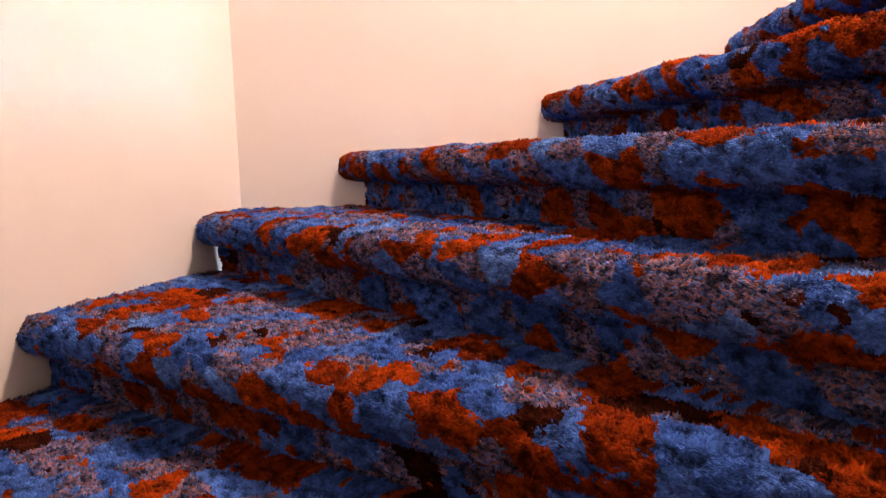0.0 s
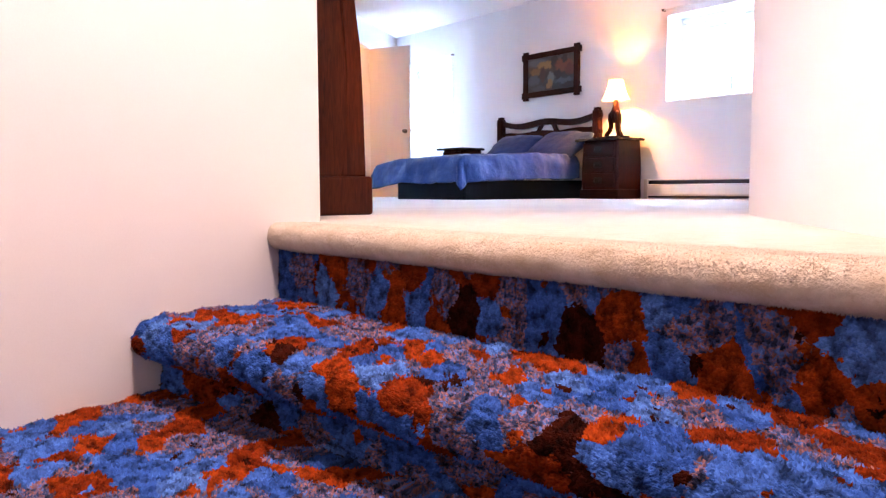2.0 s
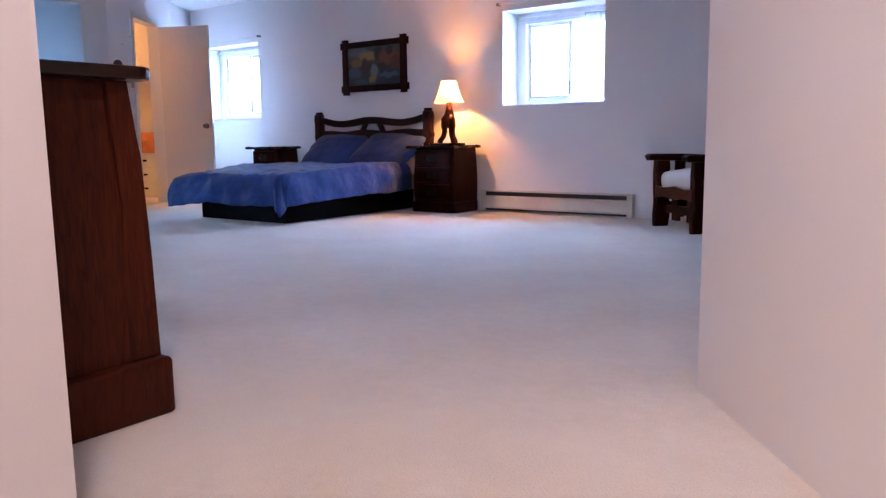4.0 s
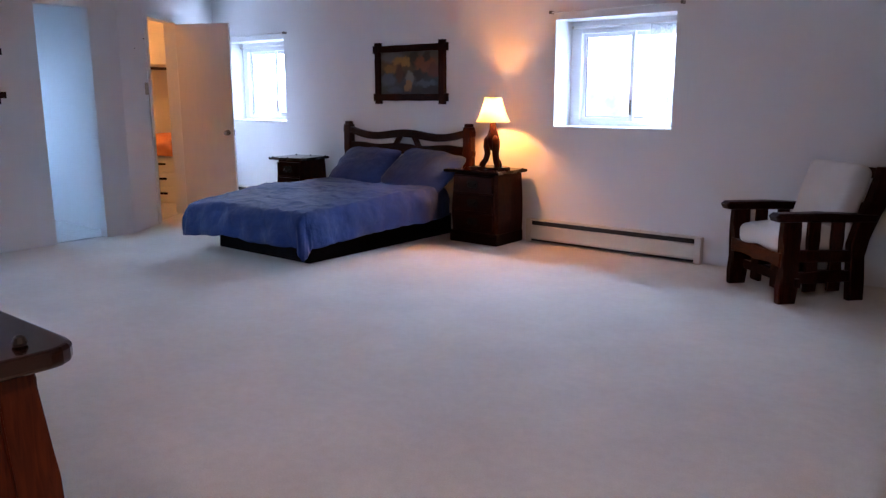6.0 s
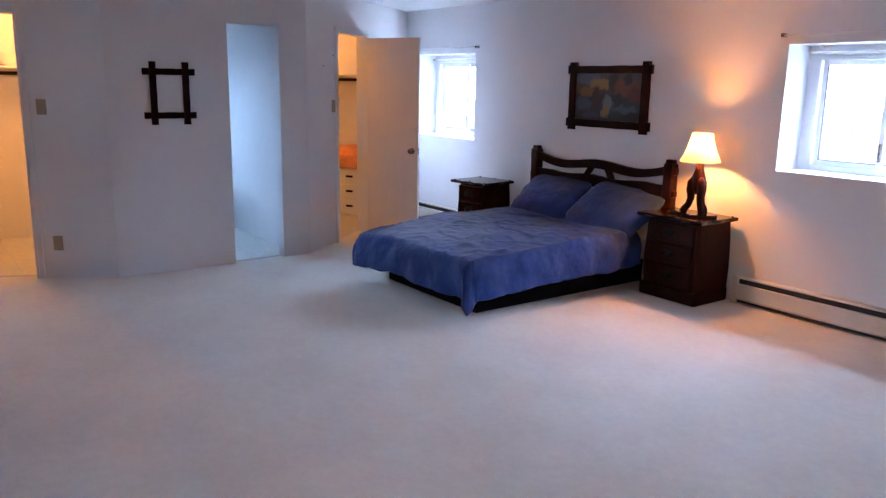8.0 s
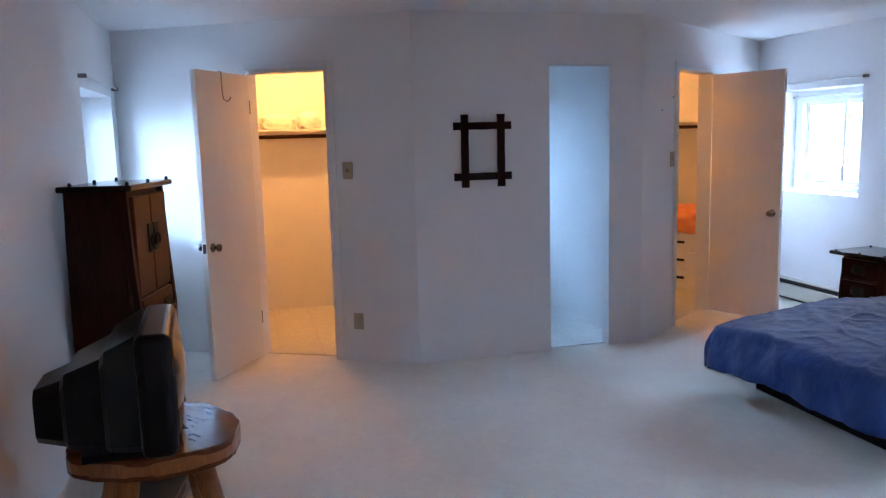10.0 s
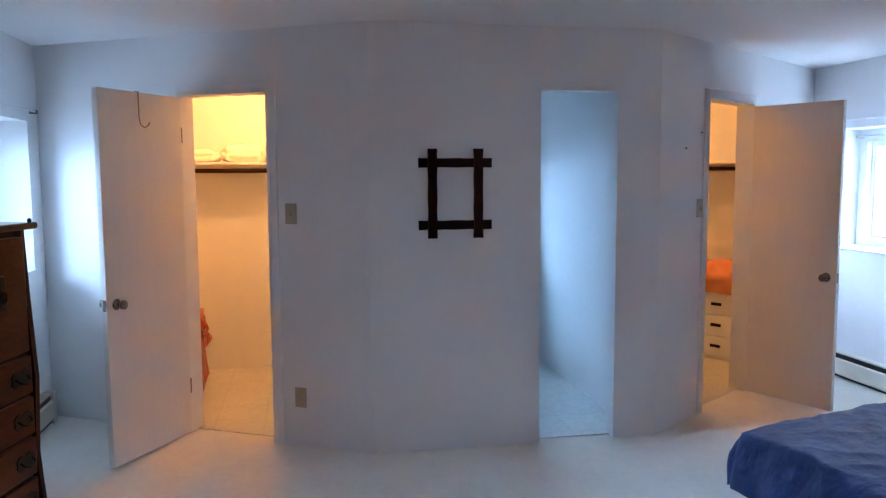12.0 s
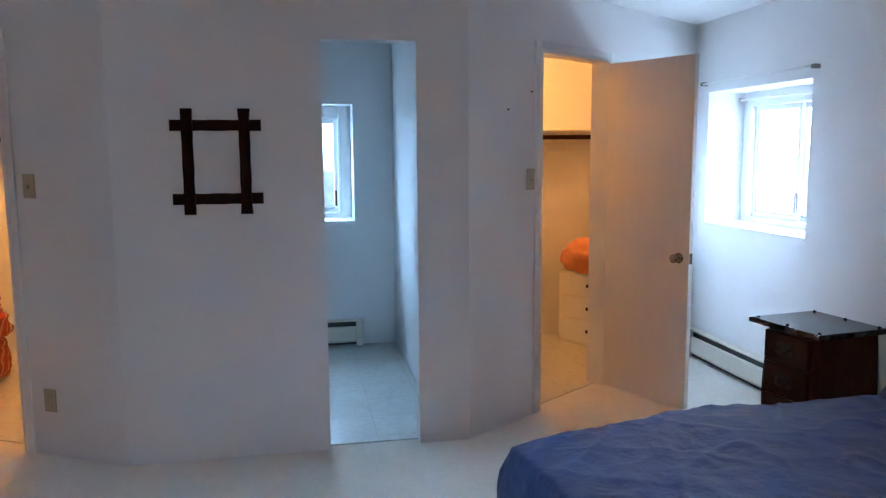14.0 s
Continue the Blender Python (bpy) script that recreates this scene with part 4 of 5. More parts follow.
def nightstand(m, w, d, h, label, bulge=0.012):
    n = thing("nightstand", m, label, "nightstand", "nightstands beside the bed")
    part("body", belly(w, d, h - 0.028, bulge), stain, n)
    part("plinth", box(-w / 2 - 0.018, w / 2 + 0.018, -d - 0.018, 0.0, 0.0, 0.10, 0.008), stain_long, n)
    e, edge = 0.055, []
    for (x0, y0), (x1, y1), k in (((-w / 2 - e, 0), (-w / 2 - e, -d - e), 2), ((-w / 2 - e, -d - e), (w / 2 + e, -d - e), 3), ((w / 2 + e, -d - e), (w / 2 + e, 0), 2), ((w / 2 + e, 0), (-w / 2 - e, 0), 0)):
        steps = 10 if k else 1
        for i in range(steps):
            f = i / steps
            inward = 0.009 * (1 - math.cos(2 * math.pi * k * f)) * (k > 0)
            along = Vector((x1 - x0, y1 - y0)).normalized()
            edge.append((x0 + (x1 - x0) * f - along.y * inward, y0 + (y1 - y0) * f + along.x * inward))
    part("top", slab(edge, h - 0.028, h, 0.009, 3), stain_top, n, "polished dark wooden top with a scalloped edge")
    hh = (h - 0.035 - 0.12) / 3
    for k in range(3):
        z0 = 0.115 + k * hh
        dr = part("drawer", box(-w / 2 + 0.03, w / 2 - 0.03, -d - bulge - 0.014, -d + 0.02, z0 + 0.008, z0 + hh - 0.008, 0.006), stain_long, n)
        pull(dr, 0, -d - bulge - 0.014, z0 + hh / 2)
    for x, y in ((-w / 2 - 0.025, -d - 0.022), (0, -d - 0.022), (w / 2 + 0.025, -d - 0.022), (-w / 2 - 0.025, -0.03), (0, -0.03), (w / 2 + 0.025, -0.03)):
        part("stud", turned(lathe([(0.007, 0), (0.009, 0.002), (0.006, 0.006), (0.003, 0.008)], 10), pose(x, y, h)), dark_iron, n)
    return n


nightstand(pose(-1.935, -0.035, 0), 0.47, 0.38, 0.635, "dark wooden nightstand under the glowing lamp")
nightstand(pose(-4.335, -0.105, 0, 0, 0, 8), 0.35, 0.37, 0.635, "dark wooden nightstand beside the bed's far edge")

shade_cloth, _t, _b = material("lamp_shade", 0.9)
_b.inputs["Base Color"].default_value = (0.86, 0.74, 0.54, 1)
_tl, _mx = _t.nodes.new("ShaderNodeBsdfTranslucent"), _t.nodes.new("ShaderNodeMixShader")
_nz = node(_t, "ShaderNodeTexNoise", Scale=60.0, Detail=3.0)
_t.links.new(spot(_t, (1, 1, 0.1)), _nz.inputs["Vector"])
_t.links.new(ramp(_t, _nz.outputs[0], [(0.3, (0.60, 0.46, 0.24)), (0.7, (0.78, 0.62, 0.34))]), _tl.inputs[0])
_mx.inputs[0].default_value = 0.36
_t.links.new(_b.outputs[0], _mx.inputs[1]), _t.links.new(_tl.outputs[0], _mx.inputs[2])
_t.links.new(_mx.outputs[0], _t.nodes["Material Output"].inputs[0])


def table_lamp(m):
    lamp = thing("table_lamp", m, "rustic wooden tripod lamp with a glowing pleated cream shade", "lamp")
    part("base_slab", slab([(0.155 * math.cos(a) * (1 + 0.06 * math.sin(3 * a)), 0.115 * math.sin(a) * (1 + 0.05 * math.cos(2 * a))) for a in (2 * math.pi * i / 28 for i in range(28))], 0, 0.022, 0.005), stain_top, lamp)
    part("stem", lathe([(0.020, 0.16), (0.046, 0.20), (0.056, 0.25), (0.046, 0.30), (0.032, 0.34), (0.026, 0.40), (0.018, 0.405)], 14), stain, lamp, smooth=True)
    for a in (90, 210, 330):
        bm = tube([(0.026, 0, 0.285), (0.048, 0, 0.245), (0.052, 0, 0.19), (0.045, 0, 0.13), (0.060, 0, 0.08), (0.088, 0, 0.045), (0.092, 0, 0.023)], [0.022, 0.032, 0.031, 0.026, 0.024, 0.026, 0.028], 8)
        part("leg", turned(bm, pose(0, 0, 0, 0, 0, a)), stain, lamp, "bowed dark wooden leg", True)
    n = 72
    bm, rows = bmesh.new(), []
    for s in [i / 8 for i in range(9)]:
        r = 0.134 - 0.072 * s + 0.010 * (2 * s - 1) ** 2
        rows.append([bm.verts.new(((r + 0.0018 * math.cos(i * math.pi)) * math.cos(2 * math.pi * i / n), (r + 0.0018 * math.cos(i * math.pi)) * math.sin(2 * math.pi * i / n), 0.400 + 0.205 * s)) for i in range(n)])
    for a, b in zip(rows, rows[1:]):
        for i in range(n):
            bm.faces.new((a[i], a[(i + 1) % n], b[(i + 1) % n], b[i]))
    part("shade", bm, shade_cloth, lamp, "glowing cream pleated shade", True)
    part("harp", tube([(-0.05, 0, 0.41), (-0.055, 0, 0.5), (0, 0, 0.60), (0.055, 0, 0.5), (0.05, 0, 0.41), (0, 0, 0.40)], 0.0025, 6), chrome, lamp)
    return lamp


table_lamp(pose(-1.86, -0.25, 0.635))
tagged(part("ashtray", turned(lathe([(0.03, 0), (0.045, 0.006), (0.05, 0.02), (0.042, 0.02), (0.035, 0.008)], 20), pose(-1.99, -0.33, 0.6355)), black_plastic, None, smooth=True), "small dark dish on the nightstand", "dish")


def painting_mat():
    """A dark autumn landscape in soft dabs: gold sky, rust trees, a pale stream."""
    m, tree, b = material("autumn_landscape", 0.35)
    at = spot(tree)
    warp = node(tree, "ShaderNodeTexNoise", Scale=22.0, Detail=5.0, Roughness=0.65)
    tree.links.new(at, warp.inputs["Vector"])
    bent = tree.nodes.new("ShaderNodeVectorMath")
    bent.operation = "MULTIPLY_ADD"
    tree.links.new(warp.outputs["Color"], bent.inputs[0])
    bent.inputs[1].default_value = (0.10, 0.0, 0.10)
    tree.links.new(at, bent.inputs[2])
    cut = tree.nodes.new("ShaderNodeSeparateXYZ")
    tree.links.new(bent.outputs[0], cut.inputs[0])
    up = node(tree, "ShaderNodeMapRange", From_Min=-0.17, From_Max=0.27)
    tree.links.new(cut.outputs[2], up.inputs[0])
    tone = ramp(tree, up.outputs[0], [(0.0, (0.010, 0.012, 0.012)), (0.30, (0.022, 0.040, 0.050)), (0.48, (0.012, 0.012, 0.008)), (0.66, (0.10, 0.065, 0.022)), (1.0, (0.045, 0.065, 0.075))])
    dabs = [(-0.22, 0.15, 0.16, 0.05, (0.10, 0.14, 0.16)), (-0.08, 0.11, 0.14, 0.045, (0.36, 0.22, 0.05)), (-0.24, 0.04, 0.09, 0.05, (0.22, 0.13, 0.03)),
            (0.06, 0.13, 0.06, 0.09, (0.012, 0.016, 0.010)), (0.20, 0.08, 0.14, 0.08, (0.20, 0.05, 0.012)), (0.30, 0.02, 0.09, 0.07, (0.12, 0.022, 0.008)),
            (0.22, 0.15, 0.05, 0.05, (0.015, 0.012, 0.008)), (-0.13, 0.0, 0.05, 0.10, (0.055, 0.018, 0.008)), (-0.28, -0.06, 0.10, 0.06, (0.05, 0.09, 0.12)),
            (0.0, -0.05, 0.06, 0.07, (0.16, 0.21, 0.20)), (-0.02, -0.12, 0.05, 0.05, (0.30, 0.19, 0.06)), (0.12, -0.02, 0.06, 0.05, (0.010, 0.012, 0.010)),
            (0.20, -0.10, 0.14, 0.035, (0.07, 0.11, 0.13)), (0.28, -0.16, 0.12, 0.04, (0.008, 0.008, 0.008)), (-0.20, -0.16, 0.12, 0.03, (0.035, 0.065, 0.085))]
    for cx, cz, rx, rz, colour in dabs:
        off = tree.nodes.new("ShaderNodeVectorMath")
        off.operation = "SUBTRACT"
        tree.links.new(bent.outputs[0], off.inputs[0])
        off.inputs[1].default_value = (cx + 0.05, 0.0, cz + 0.05)
        size = tree.nodes.new("ShaderNodeVectorMath")
        size.operation = "MULTIPLY"
        tree.links.new(off.outputs[0], size.inputs[0])
        size.inputs[1].default_value = (1 / rx, 0.0, 1 / rz)
        far = tree.nodes.new("ShaderNodeVectorMath")
        far.operation = "LENGTH"
        tree.links.new(size.outputs[0], far.inputs[0])
        near = node(tree, "ShaderNodeMapRange", From_Min=1.15, From_Max=0.75)
        tree.links.new(far.outputs["Value"], near.inputs[0])
        tone = blend(tree, near.outputs[0], tone, colour)
    tree.links.new(blend(tree, 1.0, tone, (0.55, 0.55, 0.55), "MULTIPLY"), b.inputs["Base Color"])
    relief(tree, b, warp.outputs[0], 0.2, 0.002)
    return m


landscape = painting_mat()


def bar(x0, z0, x1, z1, width, y0=-0.03, y1=-0.002, ends=0.0):
    """A hewn stick of a rustic frame, on the wall."""
    d = Vector((x1 - x0, z1 - z0))
    s = Vector((-d.y, d.x)).normalized() * width / 2
    pts, n = [], 9
    for i in range(n + 1):
        p = Vector((x0, z0)) + d * (i / n)
        k = 1 + 0.05 * math.sin(i * 2.1 + x0 * 9) + (ends if i in (0, n) else 0)
        pts.append((p + s * k, p - s * k))
    outline = [tuple(a) for a, _ in pts] + [tuple(b) for _, b in pts[::-1]]
    return turned(board(outline, y1 - y0, bevel=0.006), pose(0, (y0 + y1) / 2, 0))


def painting(m, w, h):
    p = thing("framed_painting", m, "dark autumn landscape painting in a rustic wooden frame", "painting")
    b = 0.075
    part("canvas", box(-w / 2 + b, w / 2 - b, -0.018, -0.006, -h / 2 + b, h / 2 - b), landscape, p, "dark landscape with trees and water")
    for z in (-h / 2 + b * 0.85, h / 2 - b * 0.85):
        part("frame_bar", bar(-w / 2, z, w / 2, z, b * 0.85, -0.036, -0.006, 0.12), stain_long, p)
    for x in (-w / 2 + b * 0.85, w / 2 - b * 0.85):
        part("frame_bar", bar(x, -h / 2, x, h / 2, b * 0.85, -0.042, -0.002, 0.12), stain, p)
    return p


painting(pose(-3.005, -0.001, 1.47), 0.94, 0.585)
fr = thing("rustic_frame", pose(CX + 0.001, -3.18, 1.445, 0, 0, 90), "empty rustic frame of crossed dark wooden bars", "picture frame")
for z in (-0.172, 0.168):
    part("bar", bar(-0.205, z, 0.205, z, 0.050, -0.022, -0.002, 0.1), stain_long, fr)
for x in (-0.128, 0.128):
    part("bar", bar(x, -0.245, x, 0.245, 0.050, -0.030, -0.010, 0.1), stain, fr)

gold = plain("dull_gold", (0.30, 0.17, 0.05), (0.45, 0.28, 0.09), 0.35, 9.0, 60.0, 0.2, 0.002, metal=0.6)
mount = plain("cream_mount", (0.55, 0.50, 0.38), (0.62, 0.57, 0.45), 0.7)
PW = (Vector((3.26, -5.90)) - Vector((1.865, -4.196))).normalized()


def stair_picture():
    at = Vector((1.865, -4.196)) + PW * 0.875
    p = thing("framed_picture", pose(at.x, at.y, 0.765, 0, 0, math.degrees(math.atan2(PW.y, PW.x))), "dark framed picture with a gold slip beside the stairs", "picture")
    w, h, b = 0.66, 0.50, 0.045
    part("picture", box(b, w - b, -0.016, -0.004, b, h - b), mount, p, "cream picture sheet")
    for x0, x1, z0, z1 in ((0, w, 0, b), (0, w, h - b, h), (0, b, b, h - b), (w - b, w, b, h - b)):
        part("frame_bar", box(x0, x1, -0.03, -0.001, z0, z1, 0.006), stain_long, p)
    g = 0.014
    for x0, x1, z0, z1 in ((b, w - b, b, b + g), (b, w - b, h - b - g, h - b), (b, b + g, b + g, h - b - g), (w - b - g, w - b, b + g, h - b - g)):
        part("gold_slip", box(x0, x1, -0.024, -0.014, z0, z1, 0.003), gold, p)


stair_picture()


# ---------------------------------------------------------------- armchair
def armchair(m):
    c = thing("armchair", m, "heavy dark wooden armchair with white cushions", "armchair")
    W, D = 0.60, 0.66                       # seat faces -y; origin under the middle of the front
    for s in (-1, 1):
        x = s * (W / 2)
        side = new("side_frame")
        side.parent = c
        front = [(-0.06, 0), (0.06, 0), (0.075, 0.10), (0.05, 0.20), (0.045, 0.32), (0.07, 0.45), (0.065, 0.55), (-0.06, 0.55), (-0.065, 0.45), (-0.045, 0.32), (-0.05, 0.2), (-0.065, 0.1)]
        part("front_leg", turned(board([(y + 0.07, z) for y, z in front], 0.07, "x", 0.012), pose(x, 0, 0)), stain, side)
        back = [(D - 0.12, 0), (D - 0.01, 0), (D - 0.02, 0.12), (D - 0.05, 0.30), (D - 0.01, 0.42), (D + 0.05, 0.56), (D + 0.12, 0.68), (D + 0.18, 0.79), (D + 0.175, 0.865), (D + 0.15, 0.885), (D + 0.03, 0.885), (D + 0.015, 0.80), (D - 0.03, 0.67), (D - 0.10, 0.54), (D - 0.15, 0.38), (D - 0.13, 0.2)]
        part("back_post", turned(board(back, 0.065, "x", 0.012), pose(x, 0, 0)), stain, side, "bowed dark wooden back post")
        part("armrest", turned(board([(-0.05, 0.55), (D + 0.02, 0.53), (D + 0.03, 0.575), (0.30, 0.60), (-0.04, 0.605), (-0.07, 0.585)], 0.11, "x", 0.014), pose(x, 0, 0)), stain_long, side, "thick dark wooden armrest")
        part("side_rail", turned(board([(0.05, 0.13), (D - 0.05, 0.13), (D - 0.05, 0.20), (D * 0.5, 0.215), (0.05, 0.20)], 0.045, "x", 0.008), pose(x, 0, 0)), stain, side)
        part("seat_rail", turned(board([(0.05, 0.28), (D - 0.05, 0.26), (D - 0.05, 0.34), (0.05, 0.36)], 0.045, "x", 0.008), pose(x, 0, 0)), stain, side)
        for y in (0.245, 0.425):
            slat = [(y - 0.045, 0.07), (y + 0.045, 0.07), (y + 0.05, 0.20), (y + 0.03, 0.30), (y + 0.045, 0.42), (y + 0.045, 0.55), (y - 0.045, 0.55), (y - 0.045, 0.42), (y - 0.03, 0.30), (y - 0.05, 0.20)]
            part("slat", turned(board(slat, 0.03, "x", 0.006), pose(x, 0, 0)), stain, side)
    apron = [(-W / 2, 0.24), (-0.16, 0.265), (0, 0.24), (0.16, 0.265), (W / 2, 0.24), (W / 2, 0.34), (0.15, 0.325), (0, 0.35), (-0.15, 0.325), (-W / 2, 0.34)]
    part("front_apron", turned(board(apron, 0.04, bevel=0.008), pose(0, 0.03, 0)), red_brown, c)
    part("stretcher", turned(board([(-W / 2 - 0.06, 0.115), (W / 2 + 0.06, 0.115), (W / 2 + 0.06, 0.175), (0, 0.185), (-W / 2 - 0.06, 0.175)], 0.04, bevel=0.008), pose(0, 0.12, 0)), stain_long, c)
    for x in (-0.12, 0.12):
        part("lower_slat", box(x - 0.05, x + 0.05, 0.10, 0.135, 0.06, 0.27, 0.006), stain, c)
    part("seat_base", box(-W / 2 + 0.03, W / 2 - 0.03, 0.05, D - 0.05, 0.29, 0.32, 0.004), stain, c)
    for z in (0.58, 0.80):
        part("back_rail", turned(board([(-W / 2, 0), (W / 2, 0), (W / 2, 0.07), (0.1, 0.06), (0, 0.085), (-0.1, 0.06), (-W / 2, 0.07)], 0.035, bevel=0.008), pose(0, D - 0.02 + (z - 0.60) * 0.55, z, -18, 0, 0)), stain, c)
    for name, place, sx, sy, sz in (("seat_cushion", pose(0, 0.32, 0.395, 3, 0, 0), W - 0.07, 0.58, 0.15), ("back_cushion", pose(0, D - 0.095, 0.655, 72, 0, 0), W - 0.08, 0.50, 0.15)):
        bm = box(-sx / 2, sx / 2, -sy / 2, sy / 2, -sz / 2, sz / 2, 0.055, 5)
        bmesh.ops.subdivide_edges(bm, edges=[e for e in bm.edges if e.calc_length() > 0.12], cuts=8, use_grid_fill=True)
        for v in bm.verts:
            k = max(0, 1 - (2 * v.co.x / sx) ** 2) * max(0, 1 - (2 * v.co.y / sy) ** 2)
            v.co.z += math.copysign(0.025 * k, v.co.z) + 0.006 * noise.noise(v.co * 9)
        part(name, turned(bm, place), cushion_white, c, "thick off-white cushion", True)
    return c


FRONT = (Vector((0.81, -0.84)) + Vector((0.36, -0.46))) / 2
chair = armchair(pose(FRONT.x - 0.10, FRONT.y - 0.03, 0, 0, 0, -41))
chair.scale = (0.92, 0.90, 0.93)


# ---------------------------------------------------------------- dresser, chest, television
def dresser(m, w, d, h):
    o = thing("dresser", m, "long dark wooden dresser with a polished studded top", "dresser")
    part("body", belly(w - 0.10, d - 0.07, h - 0.033, 0.012, 18), chestnut, o)
    part("plinth", box(-w / 2 + 0.005, w / 2 - 0.005, -d + 0.005, 0, 0, 0.15, 0.012, 3), chestnut, o)
    pts = []
    for cx, a0 in ((w / 2 - 0.05, -90), (-w / 2 + 0.05, 180)):
        pts += [(cx + 0.05 * math.cos(radians(a0 + i * 22.5)), -d + 0.05 + 0.05 * math.sin(radians(a0 + i * 22.5))) for i in range(5)]
        if a0 < 0:
            pts += [(w / 2, 0), (-w / 2, 0)]
    part("top", slab(pts, h - 0.032, h, 0.008, 3), stain_top, o, "polished dark wooden top")
    for k in range(3):
        for j in range(3):
            x0, z0 = -w / 2 + 0.10 + j * (w - 0.2) / 3, 0.17 + k * (h - 0.23) / 3
            dr = part("drawer", box(x0 + 0.01, x0 + (w - 0.2) / 3 - 0.01, -d + 0.028, -d + 0.08, z0 + 0.008, z0 + (h - 0.23) / 3 - 0.008, 0.008), red_brown, o)
            pull(dr, x0 + (w - 0.2) / 6, -d + 0.028, z0 + (h - 0.23) / 6)
    for i in range(7):
        part("stud", turned(lathe([(0.010, 0), (0.012, 0.005), (0.008, 0.014), (0.003, 0.017)], 10), pose(-w / 2 + 0.06 + i * (w - 0.12) / 6, -d + 0.07, h)), dark_iron, o)
    for s in (-1, 1):
        prof = [(-d + 0.018, 0.15), (-d + 0.13, 0.15), (-d + 0.10, 0.3), (-d + 0.10, 0.55), (-d + 0.12, h - 0.033), (-d + 0.062, h - 0.033), (-d + 0.040, 0.66), (-d + 0.028, 0.42)]
        part("corner_stile", turned(board(prof, 0.03, "x", 0.006), pose(s * (w / 2 - 0.052), 0, 0)), chestnut, o)
    return o


dresser(pose(-0.148, SOUTH + 0.004, 0, 0, 0, 180), 1.94, 0.508, 0.88)


def chest(m, w, d, h):
    """A tall chest: two doors with an iron lock plate above three pairs of drawers, its front bowed."""
    o = thing("tall_chest", m, "tall dark wooden chest with doors, drawers and iron fittings", "chest of drawers")
    part("body", belly(w, d, h - 0.03, 0.020, 20), stain, o)
    part("top", box(-w / 2 - 0.045, w / 2 + 0.045, -d - 0.055, 0.01, h - 0.03, h, 0.010, 3), stain_top, o, "polished dark wooden top")
    for s in (-1, 1):
        dr = part("door", box(min(0.004 * s, s * (w / 2 - 0.035)), max(0.004 * s, s * (w / 2 - 0.035)), -d - 0.034, -d + 0.01, 0.80, h - 0.06, 0.006), red_brown, o, "red-brown cabinet door")
        part("lock_plate", box(min(0.004 * s, s * 0.075), max(0.004 * s, s * 0.075), -d - 0.042, -d - 0.033, 1.00, 1.15, 0.006), dark_iron, dr, "ornate dark iron lock plate")
        part("ring", turned(tube([(0.03 * math.cos(a), 0, 0.03 * math.sin(a)) for a in (math.pi * 2 * i / 14 for i in range(15))], 0.005, 6), pose(s * 0.035, -d - 0.048, 1.06)), dark_iron, dr, smooth=True)
    for k in range(4):
        z0 = 0.07 + k * 0.18
        dr = part("drawer", box(-w / 2 + 0.035, w / 2 - 0.035, -d - 0.040, -d + 0.01, z0 + 0.008, z0 + 0.172, 0.008), red_brown, o)
        for s in (-1, 1):
            pull(dr, s * w * 0.26, -d - 0.040, z0 + 0.09, 0.06)
    for x in (-w / 2 - 0.02, 0, w / 2 + 0.02):
        for y in (-d - 0.03, -0.05):
            part("stud", turned(lathe([(0.008, 0), (0.010, 0.005), (0.007, 0.014), (0.003, 0.017)], 10), pose(x, y, h)), dark_iron, o)
    for s in (-1, 1):
        prof = [(-d - 0.035, 0), (-d + 0.10, 0), (-d + 0.06, 0.05), (-d + 0.06, h - 0.03), (-d - 0.015, h - 0.03), (-d - 0.025, h * 0.75), (-d - 0.045, h * 0.5), (-d - 0.03, h * 0.25), (-d - 0.06, 0.03)]
        part("corner_stile", turned(board(prof, 0.032, "x", 0.006), pose(s * (w / 2 - 0.01), 0, 0)), stain, o)
    return o


chest(pose(-3.965, -5.545, 0, 0, 0, 167), 0.52, 0.29, 1.355)


def log_table(m):
    o = thing("log_table", m, "round varnished slab table on peeled log legs", "table")
    outline = [((0.305 + 0.018 * math.sin(3 * a + 0.6) + 0.010 * math.sin(7 * a)) * math.cos(a), (0.305 + 0.018 * math.sin(3 * a + 0.6) + 0.010 * math.sin(7 * a)) * math.sin(a)) for a in (2 * math.pi * i / 48 for i in range(48))]
    part("tabletop", slab(outline, 0.385, 0.465, 0.014, 3), slab_wood, o, "glossy slice of trunk with a pale edge")
    rim = [(x * 1.004, y * 1.004) for x, y in outline]
    part("bark_edge", slab(rim, 0.400, 0.450, 0.010, 2), pine, o, "pale varnished edge")
    for a, lean in ((25, 1), (115, 1), (205, 1), (295, 1)):
        x, y = math.cos(radians(a)), math.sin(radians(a))
        part("leg", tube([(0.17 * x, 0.17 * y, 0.39), (0.225 * x, 0.225 * y, 0.2), (0.285 * x, 0.285 * y, 0.004)], [0.042, 0.040, 0.045], 14), pine, o, "peeled log leg", True)
    return o


TX, TY = -2.70, -5.13
log_table(pose(TX, TY, 0, 0, 0, 35))


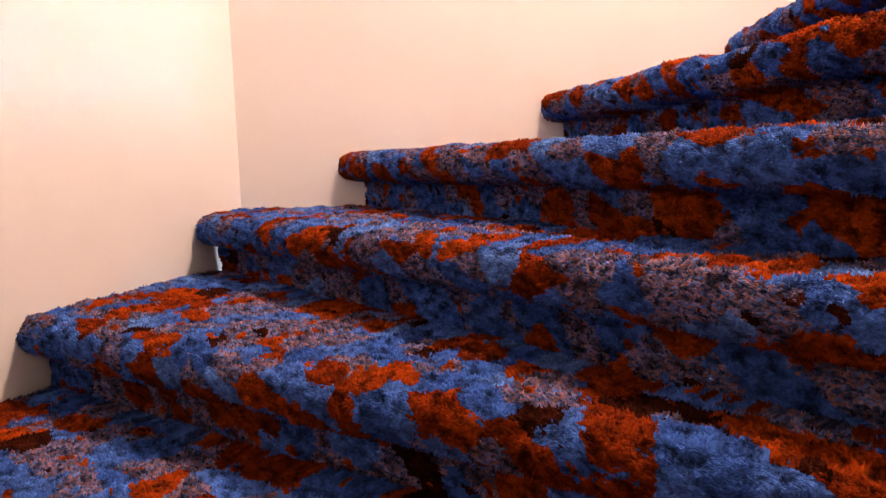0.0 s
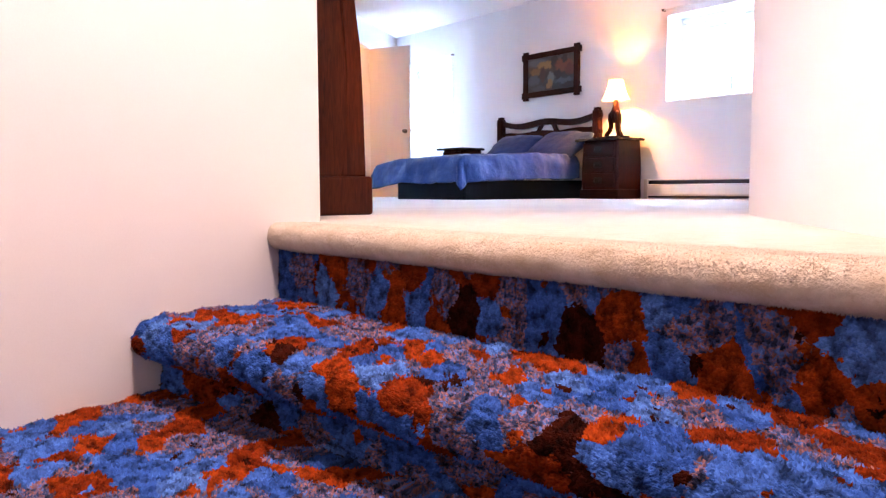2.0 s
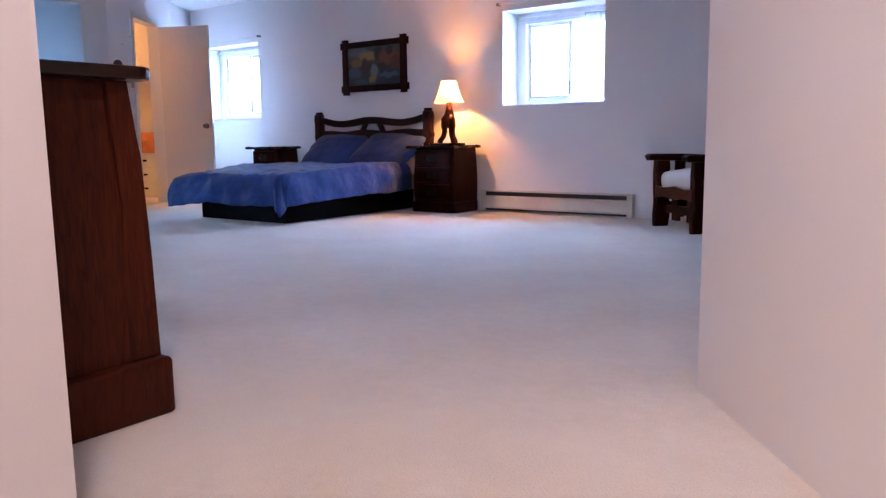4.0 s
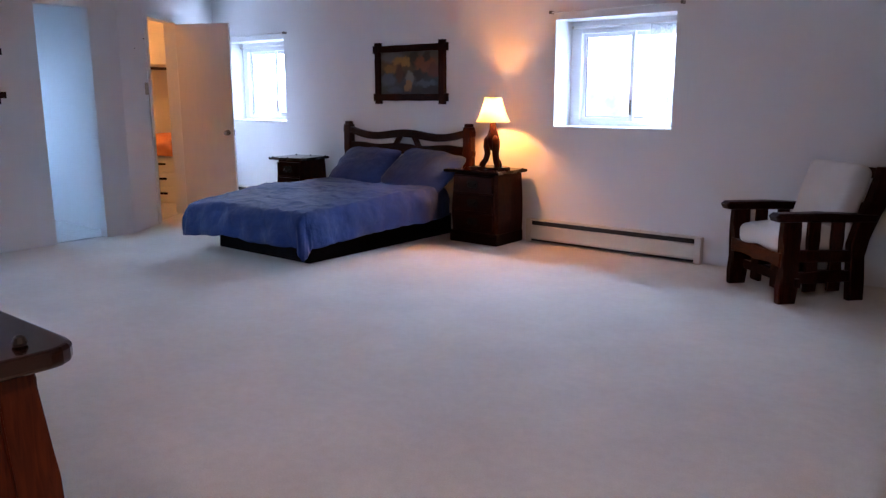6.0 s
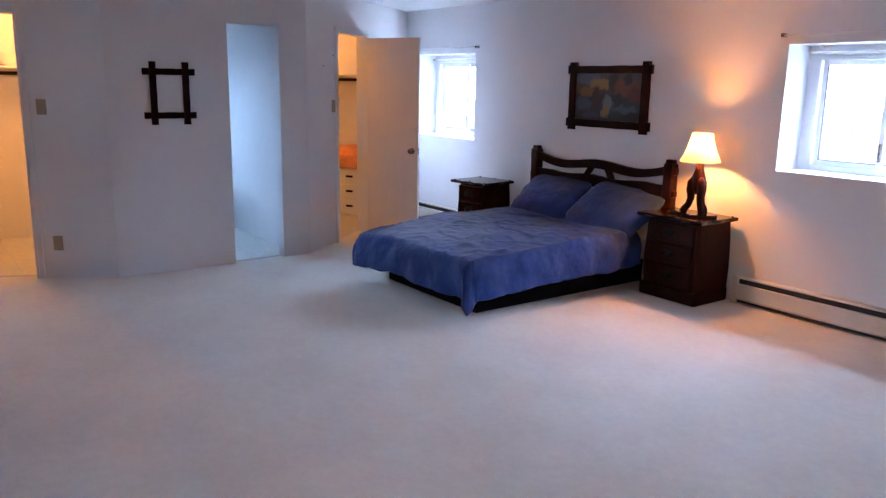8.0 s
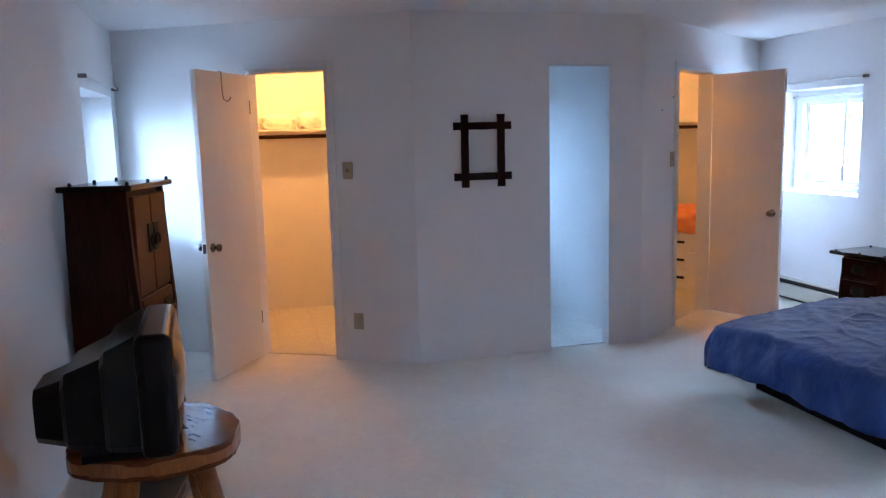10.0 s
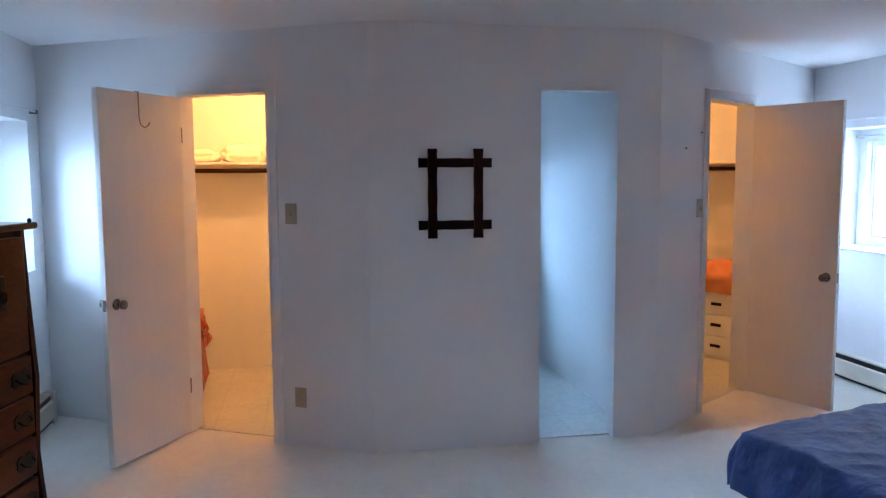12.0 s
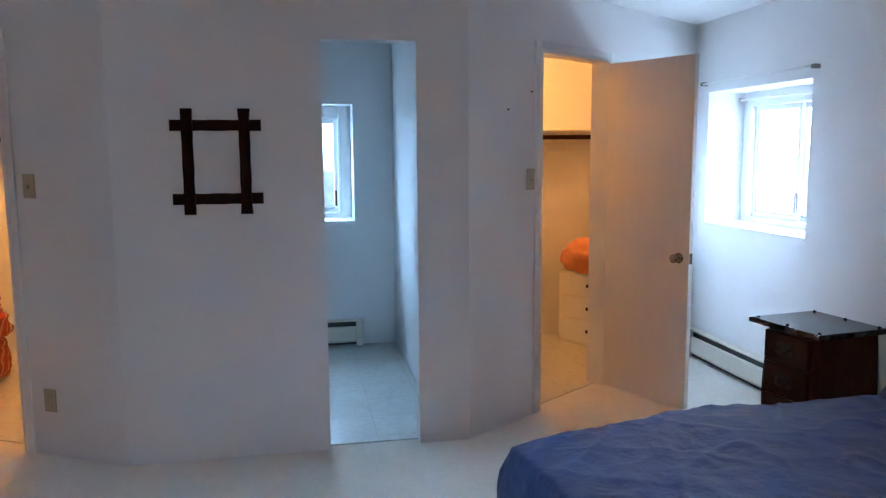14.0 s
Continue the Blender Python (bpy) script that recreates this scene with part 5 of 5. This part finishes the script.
def television(m):
    """A bulky tube television: bezel and screen towards -y, its body tapering backwards."""
    o = thing("television", m, "bulky black tube television on the log table", "television")
    w, h = 0.58, 0.46
    bm = box(-w / 2, w / 2, -0.02, 0.10, 0, h, 0.03, 4)
    for v in bm.verts:
        v.co.z += -0.03 * (2 * v.co.x / w) ** 2 * (v.co.z > h / 2)
    part("bezel", bm, black_plastic, o, smooth=False)
    bm = bmesh.new()
    rings = []
    for y, sx, z0, z1 in ((0.10, 0.54, 0.02, 0.43), (0.20, 0.50, 0.02, 0.38), (0.22, 0.44, 0.02, 0.35), (0.34, 0.38, 0.03, 0.30), (0.36, 0.30, 0.03, 0.27), (0.45, 0.26, 0.05, 0.24)):
        c = 0.03
        rings.append([bm.verts.new((x, y, z)) for x, z in ((-sx / 2 + c, z0), (sx / 2 - c, z0), (sx / 2, z0 + c), (sx / 2, z1 - c), (sx / 2 - c, z1), (-sx / 2 + c, z1), (-sx / 2, z1 - c), (-sx / 2, z0 + c))])
    for a, b in zip(rings, rings[1:]):
        for i in range(8):
            bm.faces.new((a[i], a[(i + 1) % 8], b[(i + 1) % 8], b[i]))
    bm.faces.new(rings[0][::-1]), bm.faces.new(rings[-1])
    part("casing", bm, black_plastic, o)

    def glass_at(u, v):
        x, z = (u - 0.5) * 0.48, (v - 0.5) * 0.34
        return x, -0.024 - 0.028 * (1 - (2 * u - 1) ** 2) * (1 - (2 * v - 1) ** 2), 0.25 + z
    part("screen", sheet(16, 12, glass_at), tv_glass, o, "dark curved glass screen", True)
    part("control_strip", box(-0.22, 0.22, -0.026, -0.018, 0.025, 0.055, 0.004), dark_iron, o)
    for s in (-1, 1):
        part("foot", box(s * 0.2 - 0.03, s * 0.2 + 0.03, 0.02, 0.30, -0.004, 0.026, 0.004), black_plastic, o)
    return o


tv_glass = plain("tv_glass", (0.012, 0.014, 0.014), (0.020, 0.022, 0.021), 0.12, 2.0, 30.0, 0.0, 0.0005, gloss=0.2)
television(pose(-2.67, -5.06, 0.469, 0, 0, 183))
vcr = thing("video_recorder", pose(-3.02, -5.22, 0, 0, 0, 172), "black video recorder on the carpet under the table", "video recorder")
part("case", box(-0.19, 0.19, -0.13, 0.14, 0.008, 0.09, 0.006), black_plastic, vcr)
part("tape_slot", box(-0.12, 0.06, -0.134, -0.128, 0.055, 0.08, 0.002), dark_iron, vcr)
for x in (-0.15, 0.15):
    part("foot", box(x - 0.015, x + 0.015, -0.10, 0.10, 0, 0.010), black_plastic, vcr)
cable = part("cable", tube([(-2.84 + 0.07 * math.cos(a), -5.16 + 0.05 * math.sin(a), 0.006) for a in (i * 0.45 for i in range(13))] + [(-2.86, -5.25, 0.02), (-2.90, -5.30, 0.03)], 0.005, 6), black_plastic, None, smooth=True)
tagged(cable, "loose black cable lying on the carpet", "cable")

# ---------------------------------------------------------------- things in the closets
unit = thing("drawer_unit", pose(-6.46, -0.50, 0.006, 0, 0, 32), "small white drawer unit standing in the closet", "drawer unit")
part("body", box(-0.32, 0.32, -0.19, 0.19, 0, 0.56, 0.006), shelf_white, unit)
for k in range(3):
    z0 = 0.03 + k * 0.175
    dr = part("drawer", box(-0.30, 0.30, -0.205, -0.188, z0, z0 + 0.165, 0.004), gloss_paint, unit)
    part("handle", box(-0.045, 0.045, -0.216, -0.204, z0 + 0.075, z0 + 0.10, 0.004), dark_iron, dr)
bundle("orange_quilt", pose(-6.435, -0.535, 0.566, 0, 0, 32), 0.31, 0.235, 0.25, orange_cloth, "folded orange quilt lying on the drawer unit", "quilt", 11)


def striped():
    m, tree, b = material("striped_blanket", 0.95)
    w = node(tree, "ShaderNodeTexNoise", Scale=3.0, Detail=2.0)
    tree.links.new(spot(tree), w.inputs["Vector"])
    wave = node(tree, "ShaderNodeTexWave", Scale=5.0, Distortion=2.5)
    wave.bands_direction = "DIAGONAL"
    tree.links.new(spot(tree), wave.inputs["Vector"])
    tone = ramp(tree, wave.outputs["Fac"], [(0.0, (0.32, 0.035, 0.02)), (0.30, (0.55, 0.13, 0.03)), (0.5, (0.05, 0.035, 0.03)), (0.62, (0.48, 0.06, 0.03)), (0.80, (0.06, 0.08, 0.13)), (0.92, (0.60, 0.32, 0.12))], "CONSTANT")
    tree.links.new(tone, b.inputs["Base Color"])
    weave = node(tree, "ShaderNodeTexNoise", Scale=150.0)
    tree.links.new(spot(tree), weave.inputs["Vector"])
    relief(tree, b, weave.outputs[0], 0.4, 0.003)
    return m


stripes = striped()
for k, (x, y, z, sx, sy, sz, turn) in enumerate(((-6.20, -4.90, 0.006, 0.40, 0.17, 0.30, 3), (-6.18, -4.89, 0.29, 0.36, 0.16, 0.18, -4), (-6.14, -4.88, 0.455, 0.33, 0.17, 0.14, 6))):
    bundle("folded_blanket", pose(x, y, z, 0, 0, turn), sx, sy, sz, stripes, "folded red striped blanket stacked in the closet", "blanket", 20 + k, 0.35)["group"] = "stack of blankets"
